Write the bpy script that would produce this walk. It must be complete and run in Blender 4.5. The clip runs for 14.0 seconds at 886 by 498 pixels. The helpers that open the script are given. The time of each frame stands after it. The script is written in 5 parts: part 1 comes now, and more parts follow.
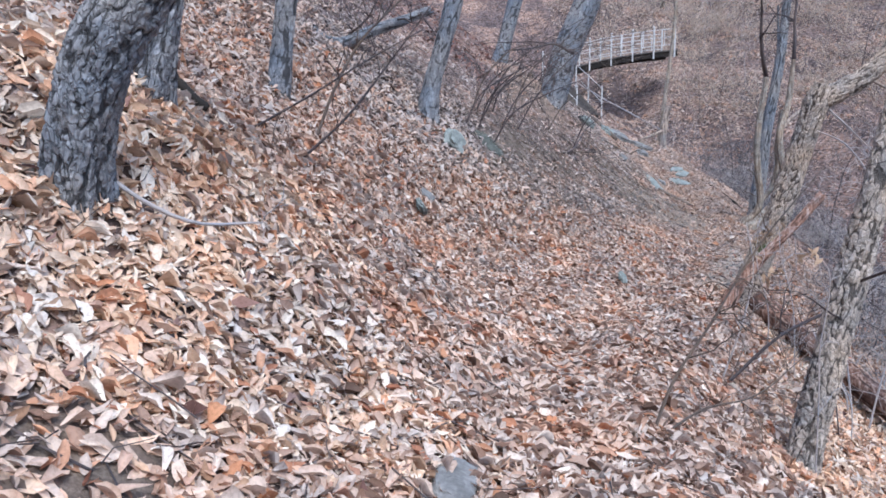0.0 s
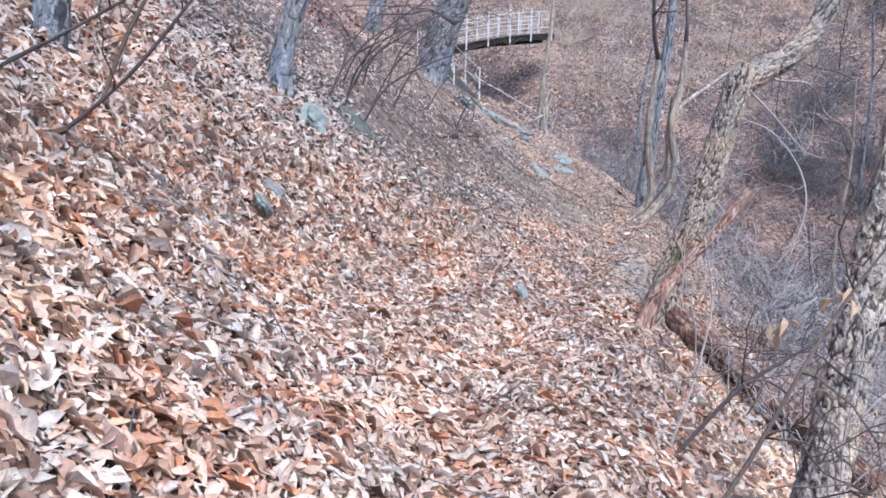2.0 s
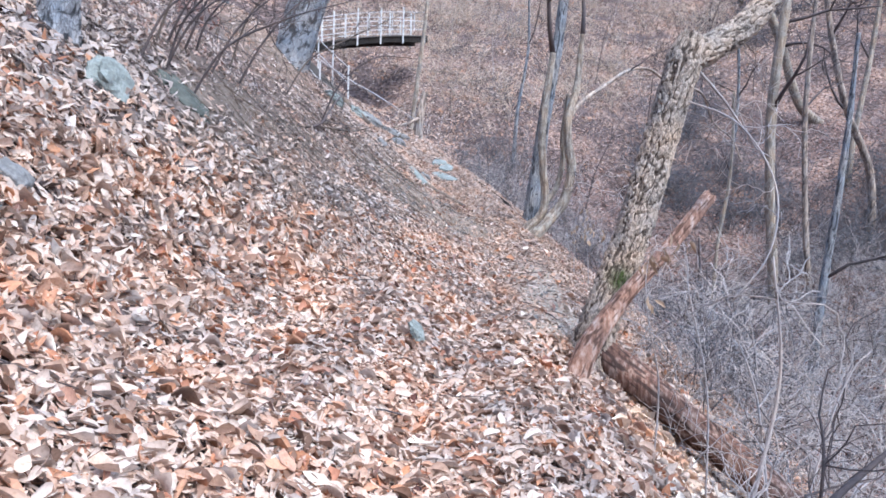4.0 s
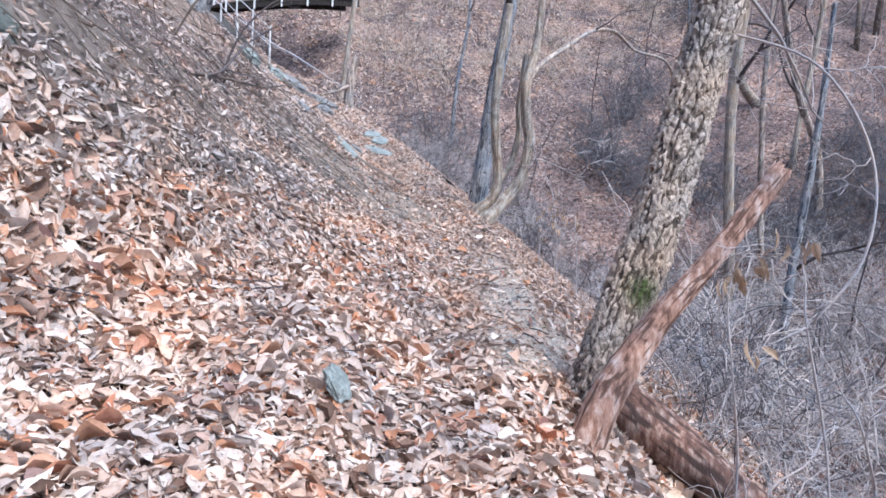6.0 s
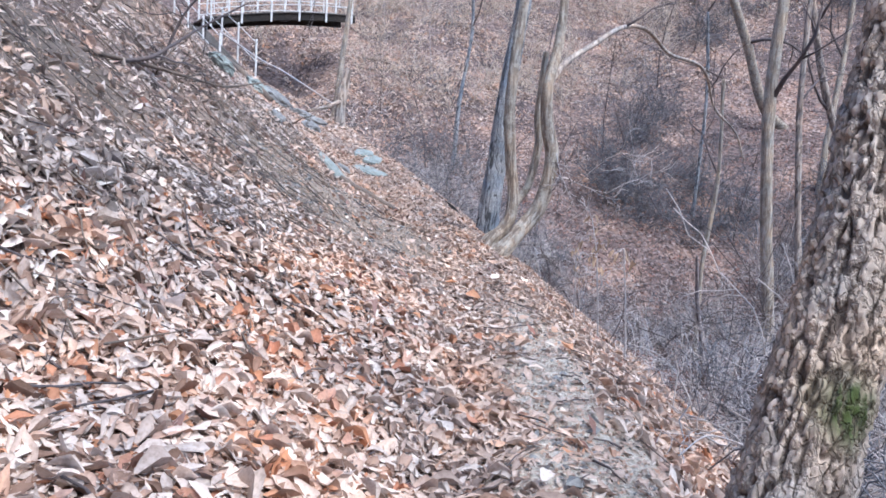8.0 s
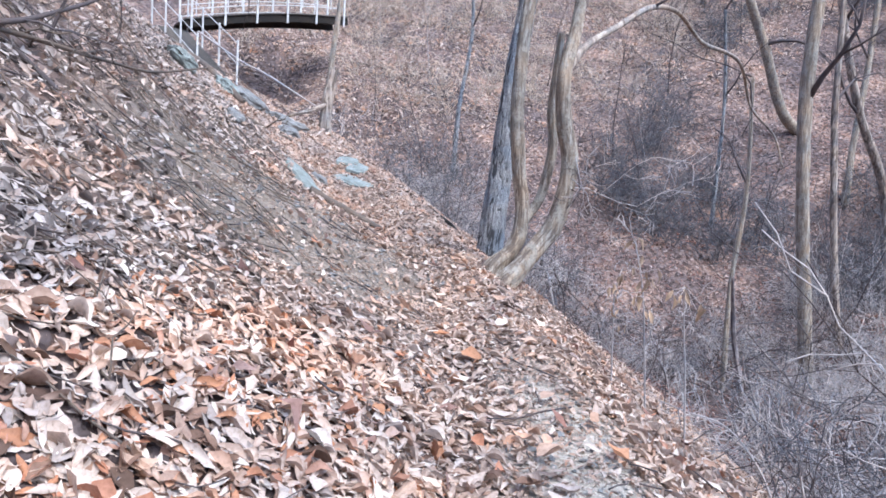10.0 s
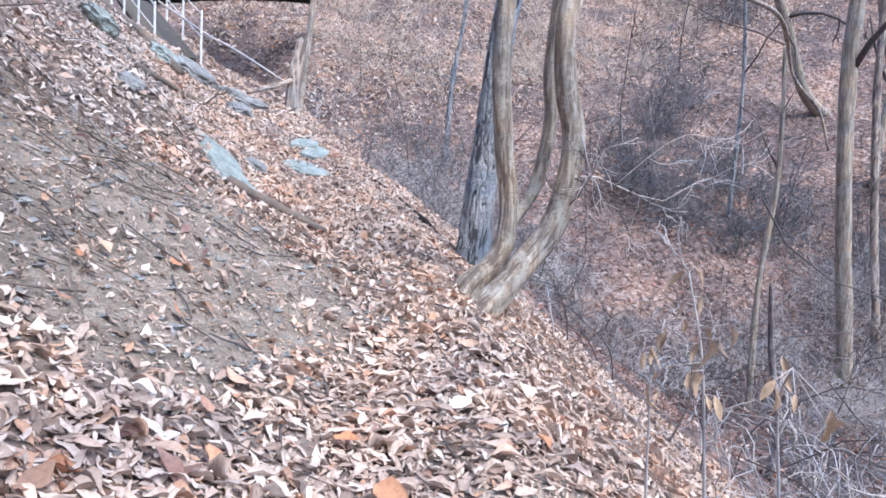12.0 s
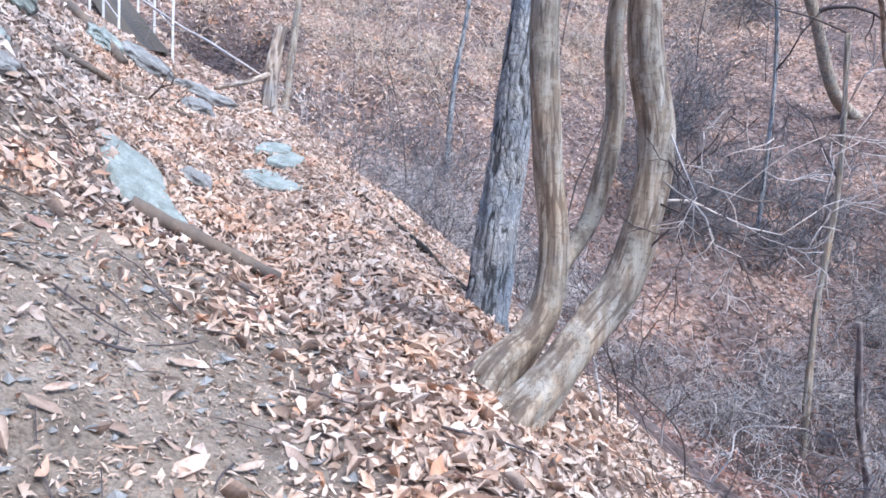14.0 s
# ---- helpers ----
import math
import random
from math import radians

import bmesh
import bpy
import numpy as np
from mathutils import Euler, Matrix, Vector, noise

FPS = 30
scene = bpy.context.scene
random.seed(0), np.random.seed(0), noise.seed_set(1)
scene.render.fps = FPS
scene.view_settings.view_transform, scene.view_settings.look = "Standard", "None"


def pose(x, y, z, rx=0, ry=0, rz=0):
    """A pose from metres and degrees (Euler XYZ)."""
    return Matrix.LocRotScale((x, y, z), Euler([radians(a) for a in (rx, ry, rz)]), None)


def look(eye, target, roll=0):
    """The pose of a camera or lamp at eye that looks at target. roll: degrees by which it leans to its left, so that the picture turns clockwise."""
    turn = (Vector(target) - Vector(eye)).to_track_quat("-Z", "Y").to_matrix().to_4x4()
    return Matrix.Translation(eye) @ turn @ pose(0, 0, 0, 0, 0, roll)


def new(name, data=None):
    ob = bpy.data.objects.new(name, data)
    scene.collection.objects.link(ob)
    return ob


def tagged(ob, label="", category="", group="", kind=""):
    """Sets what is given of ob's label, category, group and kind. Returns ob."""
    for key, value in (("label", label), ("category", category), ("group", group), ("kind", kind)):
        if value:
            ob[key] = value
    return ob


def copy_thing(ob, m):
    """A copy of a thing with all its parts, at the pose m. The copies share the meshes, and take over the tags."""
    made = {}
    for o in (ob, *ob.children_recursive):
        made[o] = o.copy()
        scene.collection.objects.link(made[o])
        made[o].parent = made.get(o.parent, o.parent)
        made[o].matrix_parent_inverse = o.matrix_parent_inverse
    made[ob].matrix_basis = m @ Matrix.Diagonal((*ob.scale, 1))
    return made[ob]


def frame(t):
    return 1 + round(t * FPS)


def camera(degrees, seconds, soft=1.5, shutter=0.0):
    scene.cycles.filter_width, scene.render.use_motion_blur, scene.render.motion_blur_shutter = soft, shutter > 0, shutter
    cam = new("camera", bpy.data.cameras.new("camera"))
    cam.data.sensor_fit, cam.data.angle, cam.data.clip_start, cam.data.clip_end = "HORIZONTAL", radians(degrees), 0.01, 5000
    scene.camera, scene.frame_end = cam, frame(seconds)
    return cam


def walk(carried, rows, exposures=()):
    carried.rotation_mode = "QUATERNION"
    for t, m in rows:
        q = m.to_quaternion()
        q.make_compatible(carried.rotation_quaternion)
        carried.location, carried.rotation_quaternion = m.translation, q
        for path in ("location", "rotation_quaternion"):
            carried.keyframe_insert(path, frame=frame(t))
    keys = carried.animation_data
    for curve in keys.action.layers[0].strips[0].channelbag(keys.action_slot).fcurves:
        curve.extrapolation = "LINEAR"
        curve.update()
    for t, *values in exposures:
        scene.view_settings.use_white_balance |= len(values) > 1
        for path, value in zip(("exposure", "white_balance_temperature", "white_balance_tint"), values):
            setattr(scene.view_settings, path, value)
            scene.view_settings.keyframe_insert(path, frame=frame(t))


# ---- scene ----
cam = camera(63.6, 14.0, 1.65)
PATH = [
    (0, (0.007, 0.051, 1.201), (0.004, 2.04, 0.997), -0.0),
    (0.5, (0.102, 0.615, 1.256), (0.125, 2.604, 1.049), 0.0),
    (1, (0.199, 1.214, 1.313), (0.343, 3.198, 1.105), 0.4),
    (1.5, (0.178, 1.795, 1.274), (0.399, 3.772, 1.065), 0.7),
    (2, (0.205, 2.308, 1.268), (0.554, 4.262, 1.019), 1.0),
    (2.5, (0.264, 2.925, 1.228), (0.76, 4.846, 0.977), 1.6),
    (3, (0.399, 3.572, 1.162), (1.016, 5.461, 0.933), 1.9),
    (3.5, (0.553, 4.213, 1.097), (1.238, 6.081, 0.888), 2.1),
    (4, (0.704, 4.811, 1.017), (1.411, 6.671, 0.816), 2.2),
    (4.2, (0.77, 5.003, 0.965), (1.496, 6.856, 0.761), 2.2),
    (6.3, (1.626, 7.344, 0.827), (2.517, 9.118, 0.583), 3.4),
    (6.5, (1.717, 7.535, 0.802), (2.607, 9.31, 0.564), 3.3),
    (7, (2.002, 8.061, 0.812), (2.892, 9.84, 0.597), 3.3),
    (7.5, (2.234, 8.597, 0.768), (3.118, 10.381, 0.576), 3.3),
    (8, (2.488, 9.127, 0.749), (3.37, 10.914, 0.583), 3.2),
    (8.5, (2.73, 9.589, 0.762), (3.61, 11.379, 0.614), 3.1),
    (9, (2.932, 10.094, 0.803), (3.81, 11.887, 0.677), 2.9),
    (9.2, (3.02, 10.245, 0.776), (3.897, 12.037, 0.65), 2.9),
    (11.3, (4.292, 11.982, 0.817), (5.162, 13.776, 0.665), 2.6),
    (11.5, (4.426, 12.175, 0.871), (5.295, 13.97, 0.722), 2.5),
    (12, (4.744, 12.653, 0.864), (5.612, 14.446, 0.691), 2.7),
    (12.5, (4.964, 13.172, 0.834), (5.836, 14.964, 0.67), 2.7),
    (13, (5.182, 13.628, 0.866), (6.054, 15.42, 0.704), 2.7),
    (13.5, (5.416, 14.142, 0.911), (6.285, 15.936, 0.752), 2.7),
    (13.6, (5.449, 14.24, 0.893), (6.321, 16.032, 0.737), 2.7),
    (14, (5.628, 14.631, 0.997), (6.497, 16.425, 0.836), 2.7),
]
walk(cam, [(t, look(eye, target, roll)) for t, eye, target, roll in PATH], [(0, 0.95, 5500, 6), (1, 1.2, 5500, 6), (2.3, 1.38, 5500, 6), (3, 1.43, 5500, 6), (6.5, 1.43, 5500, 6), (9, 1.45, 5500, 6), (12, 1.62, 5500, 6), (14, 1.7, 5500, 6)])

# ---- world, sun ----
world = bpy.data.worlds.new("world")
scene.world = world
world.use_nodes = True
wn, wl = world.node_tree.nodes, world.node_tree.links
sky = wn.new("ShaderNodeTexSky")
sky.sky_type, sky.sun_disc = "NISHITA", False
sky.sun_elevation, sky.sun_rotation = radians(57), radians(162)
sky.air_density, sky.dust_density = 1.0, 2.0
wl.new(sky.outputs[0], wn["Background"].inputs[0])
wn["Background"].inputs[1].default_value = 0.15
sun = new("sun", bpy.data.lights.new("sun", "SUN"))
sun.data.energy, sun.data.angle, sun.data.color = 1.7, radians(34), (1.0, 0.95, 0.9)
sun.matrix_world = look((0.17 * 40, -0.52 * 40, 0.837 * 40), (0, 0, 0))


# ---- materials ----
class Mat:
    """A node material with a few short-hands."""

    def __init__(self, name, rough=0.8):
        self.m = bpy.data.materials.new(name)
        self.m.use_nodes = True
        self.n, self.l = self.m.node_tree.nodes, self.m.node_tree.links
        self.b = self.n["Principled BSDF"]
        self.b.inputs["Roughness"].default_value = rough
        self.b.inputs["Specular IOR Level"].default_value = 0.25

    def node(self, kind, **sets):
        nd = self.n.new(kind)
        for k, v in sets.items():
            nd.inputs[k.replace("_", " ")].default_value = v
        return nd

    def coords(self, scale=(1, 1, 1), local=False):
        c, mp = self.n.new("ShaderNodeTexCoord"), self.n.new("ShaderNodeMapping")
        geo = self.n.new("ShaderNodeNewGeometry")
        self.l.new(c.outputs["Object"] if local else geo.outputs["Position"], mp.inputs[0])
        mp.inputs["Scale"].default_value = scale
        return mp.outputs[0]

    def noise(self, at, scale, detail=4.0, rough=0.6):
        nd = self.node("ShaderNodeTexNoise", Scale=scale, Detail=detail, Roughness=rough)
        self.l.new(at, nd.inputs["Vector"])
        return nd.outputs["Fac"]

    def ramp(self, fac, stops, step=False):
        nd = self.n.new("ShaderNodeValToRGB")
        cr = nd.color_ramp
        cr.interpolation = "CONSTANT" if step else "LINEAR"
        while len(cr.elements) < len(stops):
            cr.elements.new(0.5)
        for e, (p, c) in zip(cr.elements, stops):
            e.position, e.color = p, (*c, 1)
        self.l.new(fac, nd.inputs[0])
        return nd.outputs[0]

    def mix(self, fac, a, b, kind="MIX"):
        nd = self.n.new("ShaderNodeMix")
        nd.data_type, nd.blend_type = "RGBA", kind
        for sock, v in ((nd.inputs[0], fac), (nd.inputs[6], a), (nd.inputs[7], b)):
            if isinstance(v, (int, float)):
                sock.default_value = v
            elif isinstance(v, tuple):
                sock.default_value = (*v, 1)
            else:
                self.l.new(v, sock)
        return nd.outputs[2]

    def color(self, c):
        self.l.new(c, self.b.inputs["Base Color"])
        return self

    def bump(self, h, strength=0.5, dist=0.02):
        nd = self.node("ShaderNodeBump", Strength=strength, Distance=dist)
        self.l.new(h, nd.inputs["Height"])
        self.l.new(nd.outputs[0], self.b.inputs["Normal"])
        return self


def leaf_material(name, stops, tint, single=False):
    m = Mat(name, 0.75)
    m.b.inputs["Specular IOR Level"].default_value = 0.12
    geo = m.n.new("ShaderNodeNewGeometry")
    info = m.n.new("ShaderNodeObjectInfo")
    c = m.ramp(info.outputs["Random"] if single else geo.outputs["Random Per Island"], stops)
    at = m.coords()
    patch = m.ramp(m.noise(at, 1.3, 3), [(0.36, (0.74, 0.74, 0.77)), (0.5, (0.98, 0.96, 0.95)), (0.58, (1.0, 0.93, 0.88)), (0.68, tint)])
    c = m.mix(1.0, c, patch, "MULTIPLY")
    spots = m.ramp(m.noise(at, 55, 3), [(0.3, (0.62, 0.58, 0.55)), (0.55, (1, 1, 1))])
    c = m.mix(0.7, c, spots, "MULTIPLY")
    rib = m.n.new("ShaderNodeAttribute")
    rib.attribute_name = "rib"
    c = m.mix(1.0, c, m.ramp(rib.outputs["Fac"], [(0.0, (1.08, 1.05, 1.0)), (0.25, (1, 1, 1)), (1.0, (0.86, 0.82, 0.78))]), "MULTIPLY")
    m.color(c).bump(m.noise(at, 70, 3), 0.4, 0.006)
    tr = m.node("ShaderNodeBsdfTranslucent")
    m.l.new(c, tr.inputs[0])
    mx = m.n.new("ShaderNodeMixShader")
    mx.inputs[0].default_value = 0.22
    m.l.new(m.b.outputs[0], mx.inputs[1])
    m.l.new(tr.outputs[0], mx.inputs[2])
    m.l.new(mx.outputs[0], m.n["Material Output"].inputs[0])
    return m.m


LEAF_STOPS = [(0.0, (0.13, 0.085, 0.065)), (0.08, (0.30, 0.19, 0.14)), (0.18, (0.53, 0.385, 0.305)), (0.32, (0.72, 0.57, 0.475)), (0.42, (0.44, 0.375, 0.34)),
              (0.54, (0.77, 0.655, 0.57)), (0.64, (0.60, 0.44, 0.35)), (0.71, (0.54, 0.28, 0.16)), (0.76, (0.46, 0.22, 0.14)), (0.83, (0.66, 0.54, 0.46)), (1.0, (0.82, 0.75, 0.685))]
m_leaf = leaf_material("fallen_leaf", LEAF_STOPS, (1.06, 0.89, 0.78))
m_leaf_single = leaf_material("single_fallen_leaf", LEAF_STOPS, (1.06, 0.89, 0.78), True)
m_crumb = leaf_material("crumbled_leaf", [(0.0, (0.20, 0.14, 0.105)), (0.35, (0.36, 0.27, 0.215)), (0.7, (0.50, 0.40, 0.33)), (1.0, (0.64, 0.54, 0.46))], (1.06, 0.88, 0.76))
# reddish leaves, their colour darkened for the shade down in the ravine
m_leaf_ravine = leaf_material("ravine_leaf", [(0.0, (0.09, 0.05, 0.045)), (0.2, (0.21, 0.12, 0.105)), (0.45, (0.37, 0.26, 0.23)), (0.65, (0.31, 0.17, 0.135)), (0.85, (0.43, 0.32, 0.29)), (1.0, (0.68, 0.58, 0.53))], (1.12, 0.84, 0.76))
# warm sunlight put into the leaf colour: bright, pale and peachy
m_leaf_sunlit = leaf_material("sunlit_warm_leaf", [(0.0, (0.32, 0.20, 0.13)), (0.2, (0.68, 0.49, 0.35)), (0.45, (0.88, 0.73, 0.58)), (0.6, (0.74, 0.43, 0.27)), (0.8, (0.90, 0.79, 0.66)), (1.0, (0.88, 0.82, 0.74))], (1.06, 0.90, 0.80))
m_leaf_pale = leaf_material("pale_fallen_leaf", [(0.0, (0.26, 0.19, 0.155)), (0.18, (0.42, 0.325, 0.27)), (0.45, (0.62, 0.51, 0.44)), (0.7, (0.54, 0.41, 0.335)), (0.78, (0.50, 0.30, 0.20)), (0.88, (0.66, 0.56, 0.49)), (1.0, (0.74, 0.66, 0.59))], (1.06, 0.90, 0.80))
m_leaf_grey = leaf_material("greyed_fallen_leaf", [(0.0, (0.17, 0.145, 0.135)), (0.3, (0.42, 0.365, 0.335)), (0.6, (0.64, 0.57, 0.53)), (0.82, (0.46, 0.33, 0.26)), (1.0, (0.80, 0.73, 0.675))], (1.08, 0.90, 0.80))
m_hang = leaf_material("hanging_leaf", [(0.0, (0.52, 0.27, 0.13)), (0.4, (0.42, 0.29, 0.19)), (0.7, (0.46, 0.36, 0.27)), (1.0, (0.34, 0.28, 0.22))], (1, 1, 1))


def ground_material():
    m = Mat("leafy_soil", 0.9)
    at = m.coords()
    v = m.node("ShaderNodeTexVoronoi", Scale=11.0, Randomness=1.0)
    warp = m.node("ShaderNodeTexNoise", Scale=9.0, Detail=2.0)
    m.l.new(at, warp.inputs["Vector"])
    at2 = m.mix(0.12, at, warp.outputs["Color"])
    m.l.new(at2, v.inputs["Vector"])
    sep = m.n.new("ShaderNodeSeparateColor")
    m.l.new(v.outputs["Color"], sep.inputs[0])
    litter = m.ramp(sep.outputs[0], [(0.0, (0.10, 0.07, 0.06)), (0.25, (0.28, 0.20, 0.165)), (0.55, (0.50, 0.40, 0.35)), (0.8, (0.38, 0.24, 0.17)), (1.0, (0.64, 0.54, 0.48))])
    edge = m.ramp(v.outputs["Distance"], [(0.0, (1, 1, 1)), (0.55, (0.75, 0.75, 0.75)), (0.8, (0.35, 0.35, 0.35))])
    litter = m.mix(0.8, litter, edge, "MULTIPLY")
    soil = m.ramp(m.noise(at, 6, 8, 0.7), [(0.3, (0.14, 0.108, 0.084)), (0.5, (0.24, 0.193, 0.155)), (0.7, (0.345, 0.29, 0.238))])
    wet = m.ramp(m.noise(at, 0.9, 4, 0.6), [(0.38, (0.68, 0.67, 0.67)), (0.6, (1.06, 1.04, 1.02))])
    soil = m.mix(1.0, soil, wet, "MULTIPLY")
    grit = m.ramp(m.noise(at, 70, 3, 0.7), [(0.35, (0.62, 0.62, 0.62)), (0.6, (1.1, 1.1, 1.1))])
    soil = m.mix(1.0, soil, grit, "MULTIPLY")
    attr = m.n.new("ShaderNodeAttribute")
    attr.attribute_name = "soil"
    # patchy tone, dark and bluish to put the ravine's shade into the litter
    litter_shade = m.ramp(m.noise(at, 0.45, 5, 0.65), [(0.34, (0.25, 0.245, 0.28)), (0.5, (0.44, 0.41, 0.43)), (0.64, (0.85, 0.74, 0.68))])
    litter = m.mix(1.0, litter, litter_shade, "MULTIPLY")
    dust = m.n.new("ShaderNodeAttribute")
    dust.attribute_name = "dust"
    dry = m.ramp(m.noise(at, 12, 7, 0.7), [(0.3, (0.34, 0.29, 0.235)), (0.5, (0.50, 0.44, 0.365)), (0.7, (0.62, 0.555, 0.47))])
    soil = m.mix(dust.outputs["Fac"], soil, m.mix(0.7, dry, grit, "MULTIPLY"))
    m.color(m.mix(attr.outputs["Fac"], litter, soil))
    h = m.mix(0.5, m.noise(at, 40, 6, 0.7), m.noise(at, 9, 4))
    m.bump(h, 0.9, 0.05)
    return m.m


def bark_material(name, dark, mid, light, grain=(1, 1, 0.25), scale=14, moss=None, crack=0, lichen=None):
    m = Mat(name, 0.88)
    at = m.coords(grain, local=True)
    c = m.ramp(m.noise(at, scale, 6, 0.6), [(0.3, tuple(v * 0.76 for v in mid) if crack else dark), (0.5, mid), (0.7, tuple(0.45 * v + 0.55 * w for v, w in zip(mid, light)) if crack else light)])
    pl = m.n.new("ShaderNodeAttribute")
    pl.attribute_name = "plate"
    # furrows get the dark bark colour, their recess shade painted in with it
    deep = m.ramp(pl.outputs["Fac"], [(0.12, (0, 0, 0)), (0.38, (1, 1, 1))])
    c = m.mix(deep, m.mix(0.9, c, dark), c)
    blotch = m.ramp(m.noise(m.coords((1, 1, 1), local=True), 2.2, 4), [(0.36, (0.72, 0.76, 0.82)), (0.64, (1.18, 1.07, 0.96))])
    c = m.mix(1.0, c, blotch, "MULTIPLY")
    if lichen:
        spots = m.noise(m.coords((1, 1, 0.7), local=True), 5.5, 7, 0.7)
        c = m.mix(m.ramp(spots, [(0.52, (0, 0, 0)), (0.6, (0.75, 0.75, 0.75))]), c, lichen)
        c = m.mix(m.ramp(m.noise(m.coords((1, 1, 2.5), local=True), 24, 5, 0.7), [(0.36, (0.7, 0.7, 0.7)), (0.46, (0, 0, 0))]), c, dark)
    if moss:
        ms = m.n.new("ShaderNodeAttribute")
        ms.attribute_name = "moss"
        c = m.mix(ms.outputs["Fac"], c, moss)
    rough = m.noise(at, scale * 3, 6, 0.7)
    if crack:
        warp = m.node("ShaderNodeTexNoise", Scale=crack * 0.8, Detail=3.0)
        cc = m.coords((1, 1, 0.5), local=True)
        m.l.new(cc, warp.inputs["Vector"])
        v = m.node("ShaderNodeTexVoronoi", Scale=crack)
        v.feature = "DISTANCE_TO_EDGE"
        m.l.new(m.mix(0.09, cc, warp.outputs["Color"]), v.inputs["Vector"])
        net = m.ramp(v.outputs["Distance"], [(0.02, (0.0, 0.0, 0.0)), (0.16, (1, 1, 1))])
        # fine cracks darkened in colour the same way
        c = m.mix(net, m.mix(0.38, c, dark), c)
        rough = m.mix(0.6, rough, net)
    m.color(c).bump(rough, 0.9, 0.015)
    return m.m


def stone_material(name, dark, light, scale=5):
    m = Mat(name, 0.75)
    at = m.coords(local=True)
    c = m.ramp(m.noise(at, scale, 8, 0.7), [(0.3, dark), (0.7, light)])
    fleck = m.ramp(m.noise(at, scale * 9, 3), [(0.4, (0.75, 0.75, 0.75)), (0.6, (1.08, 1.08, 1.08))])
    m.color(m.mix(0.8, c, fleck, "MULTIPLY")).bump(m.noise(at, scale * 4, 8, 0.7), 0.6, 0.02)
    return m.m


m_ground = ground_material()
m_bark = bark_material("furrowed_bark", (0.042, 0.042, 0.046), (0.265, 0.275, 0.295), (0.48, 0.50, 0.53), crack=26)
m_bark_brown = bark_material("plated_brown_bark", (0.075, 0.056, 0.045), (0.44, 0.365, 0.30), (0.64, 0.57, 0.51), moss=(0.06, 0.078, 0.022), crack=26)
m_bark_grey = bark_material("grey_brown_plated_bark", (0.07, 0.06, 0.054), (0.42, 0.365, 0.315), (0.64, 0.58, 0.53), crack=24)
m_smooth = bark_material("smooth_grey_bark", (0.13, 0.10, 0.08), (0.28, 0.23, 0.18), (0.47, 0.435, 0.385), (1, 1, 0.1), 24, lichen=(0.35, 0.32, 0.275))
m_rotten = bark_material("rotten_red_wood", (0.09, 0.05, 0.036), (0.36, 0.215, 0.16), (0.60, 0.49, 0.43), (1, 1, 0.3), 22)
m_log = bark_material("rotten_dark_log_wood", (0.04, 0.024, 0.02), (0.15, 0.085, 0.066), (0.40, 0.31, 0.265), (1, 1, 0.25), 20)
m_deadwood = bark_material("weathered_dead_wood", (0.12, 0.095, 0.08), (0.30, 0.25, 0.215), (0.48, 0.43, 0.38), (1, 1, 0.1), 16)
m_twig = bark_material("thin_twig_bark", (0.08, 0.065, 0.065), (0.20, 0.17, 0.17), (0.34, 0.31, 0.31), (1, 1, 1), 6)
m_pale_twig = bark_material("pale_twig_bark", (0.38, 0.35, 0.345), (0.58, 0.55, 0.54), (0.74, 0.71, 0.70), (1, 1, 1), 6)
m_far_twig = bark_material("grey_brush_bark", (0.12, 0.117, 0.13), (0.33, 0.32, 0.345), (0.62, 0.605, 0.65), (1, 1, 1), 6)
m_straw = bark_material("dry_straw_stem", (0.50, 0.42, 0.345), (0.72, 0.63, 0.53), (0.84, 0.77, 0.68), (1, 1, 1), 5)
m_slate = stone_material("blue_grey_slate", (0.13, 0.14, 0.127), (0.32, 0.345, 0.32))
m_stone = stone_material("grey_stone", (0.12, 0.115, 0.11), (0.29, 0.28, 0.27))
m_dark_stone = stone_material("dark_mossy_stone", (0.045, 0.05, 0.042), (0.14, 0.145, 0.125))
m_white = stone_material("weathered_white_paint", (0.45, 0.43, 0.41), (0.74, 0.72, 0.70), 8)
m_beam = bark_material("dark_bridge_timber", (0.02, 0.017, 0.015), (0.05, 0.04, 0.035), (0.10, 0.085, 0.075), (0.2, 1, 1), 8)
m_plank = bark_material("grey_walkway_plank", (0.13, 0.12, 0.115), (0.23, 0.22, 0.21), (0.33, 0.315, 0.30), (0.3, 1, 1), 12)


# ---- ground shape ----
def fade(a):
    return a * a * (3 - 2 * a)


def hashed(i, j, k):
    h = np.sin(i * 127.1 + j * 311.7 + k * 74.7) * 43758.5453
    return h - np.floor(h)


def value_noise(x, y, k=0.0):
    i, j = np.floor(x), np.floor(y)
    u, v = fade(x - i), fade(y - j)
    a, b = hashed(i, j, k), hashed(i + 1, j, k)
    c, d = hashed(i, j + 1, k), hashed(i + 1, j + 1, k)
    return (a + (b - a) * u) * (1 - v) + (c + (d - c) * u) * v - 0.5


TRAIL_Y = [-30, -6, -2, 0, 3, 6, 8.5, 10, 12, 14, 16, 18, 20, 22, 24, 28, 33, 38, 60]
TRAIL_X = [-2, -0.4, -0.2, 0, 0.35, 1.15, 2.25, 2.95, 4.3, 5.3, 6.1, 6.8, 7.0, 7.1, 7.2, 7.6, 6.6, 5.6, 2]
TRAIL_Z = [2, 0.4, 0.02, -0.08, -0.3, -0.55, -0.6, -0.58, -0.54, -0.41, -0.24, 0.0, 0.42, 0.98, 1.6, 2.4, 3.6, 5.2, 12]


def smooth_max(a, b, k=0.8):
    return 0.5 * (a + b + np.sqrt((a - b) ** 2 + k * k))


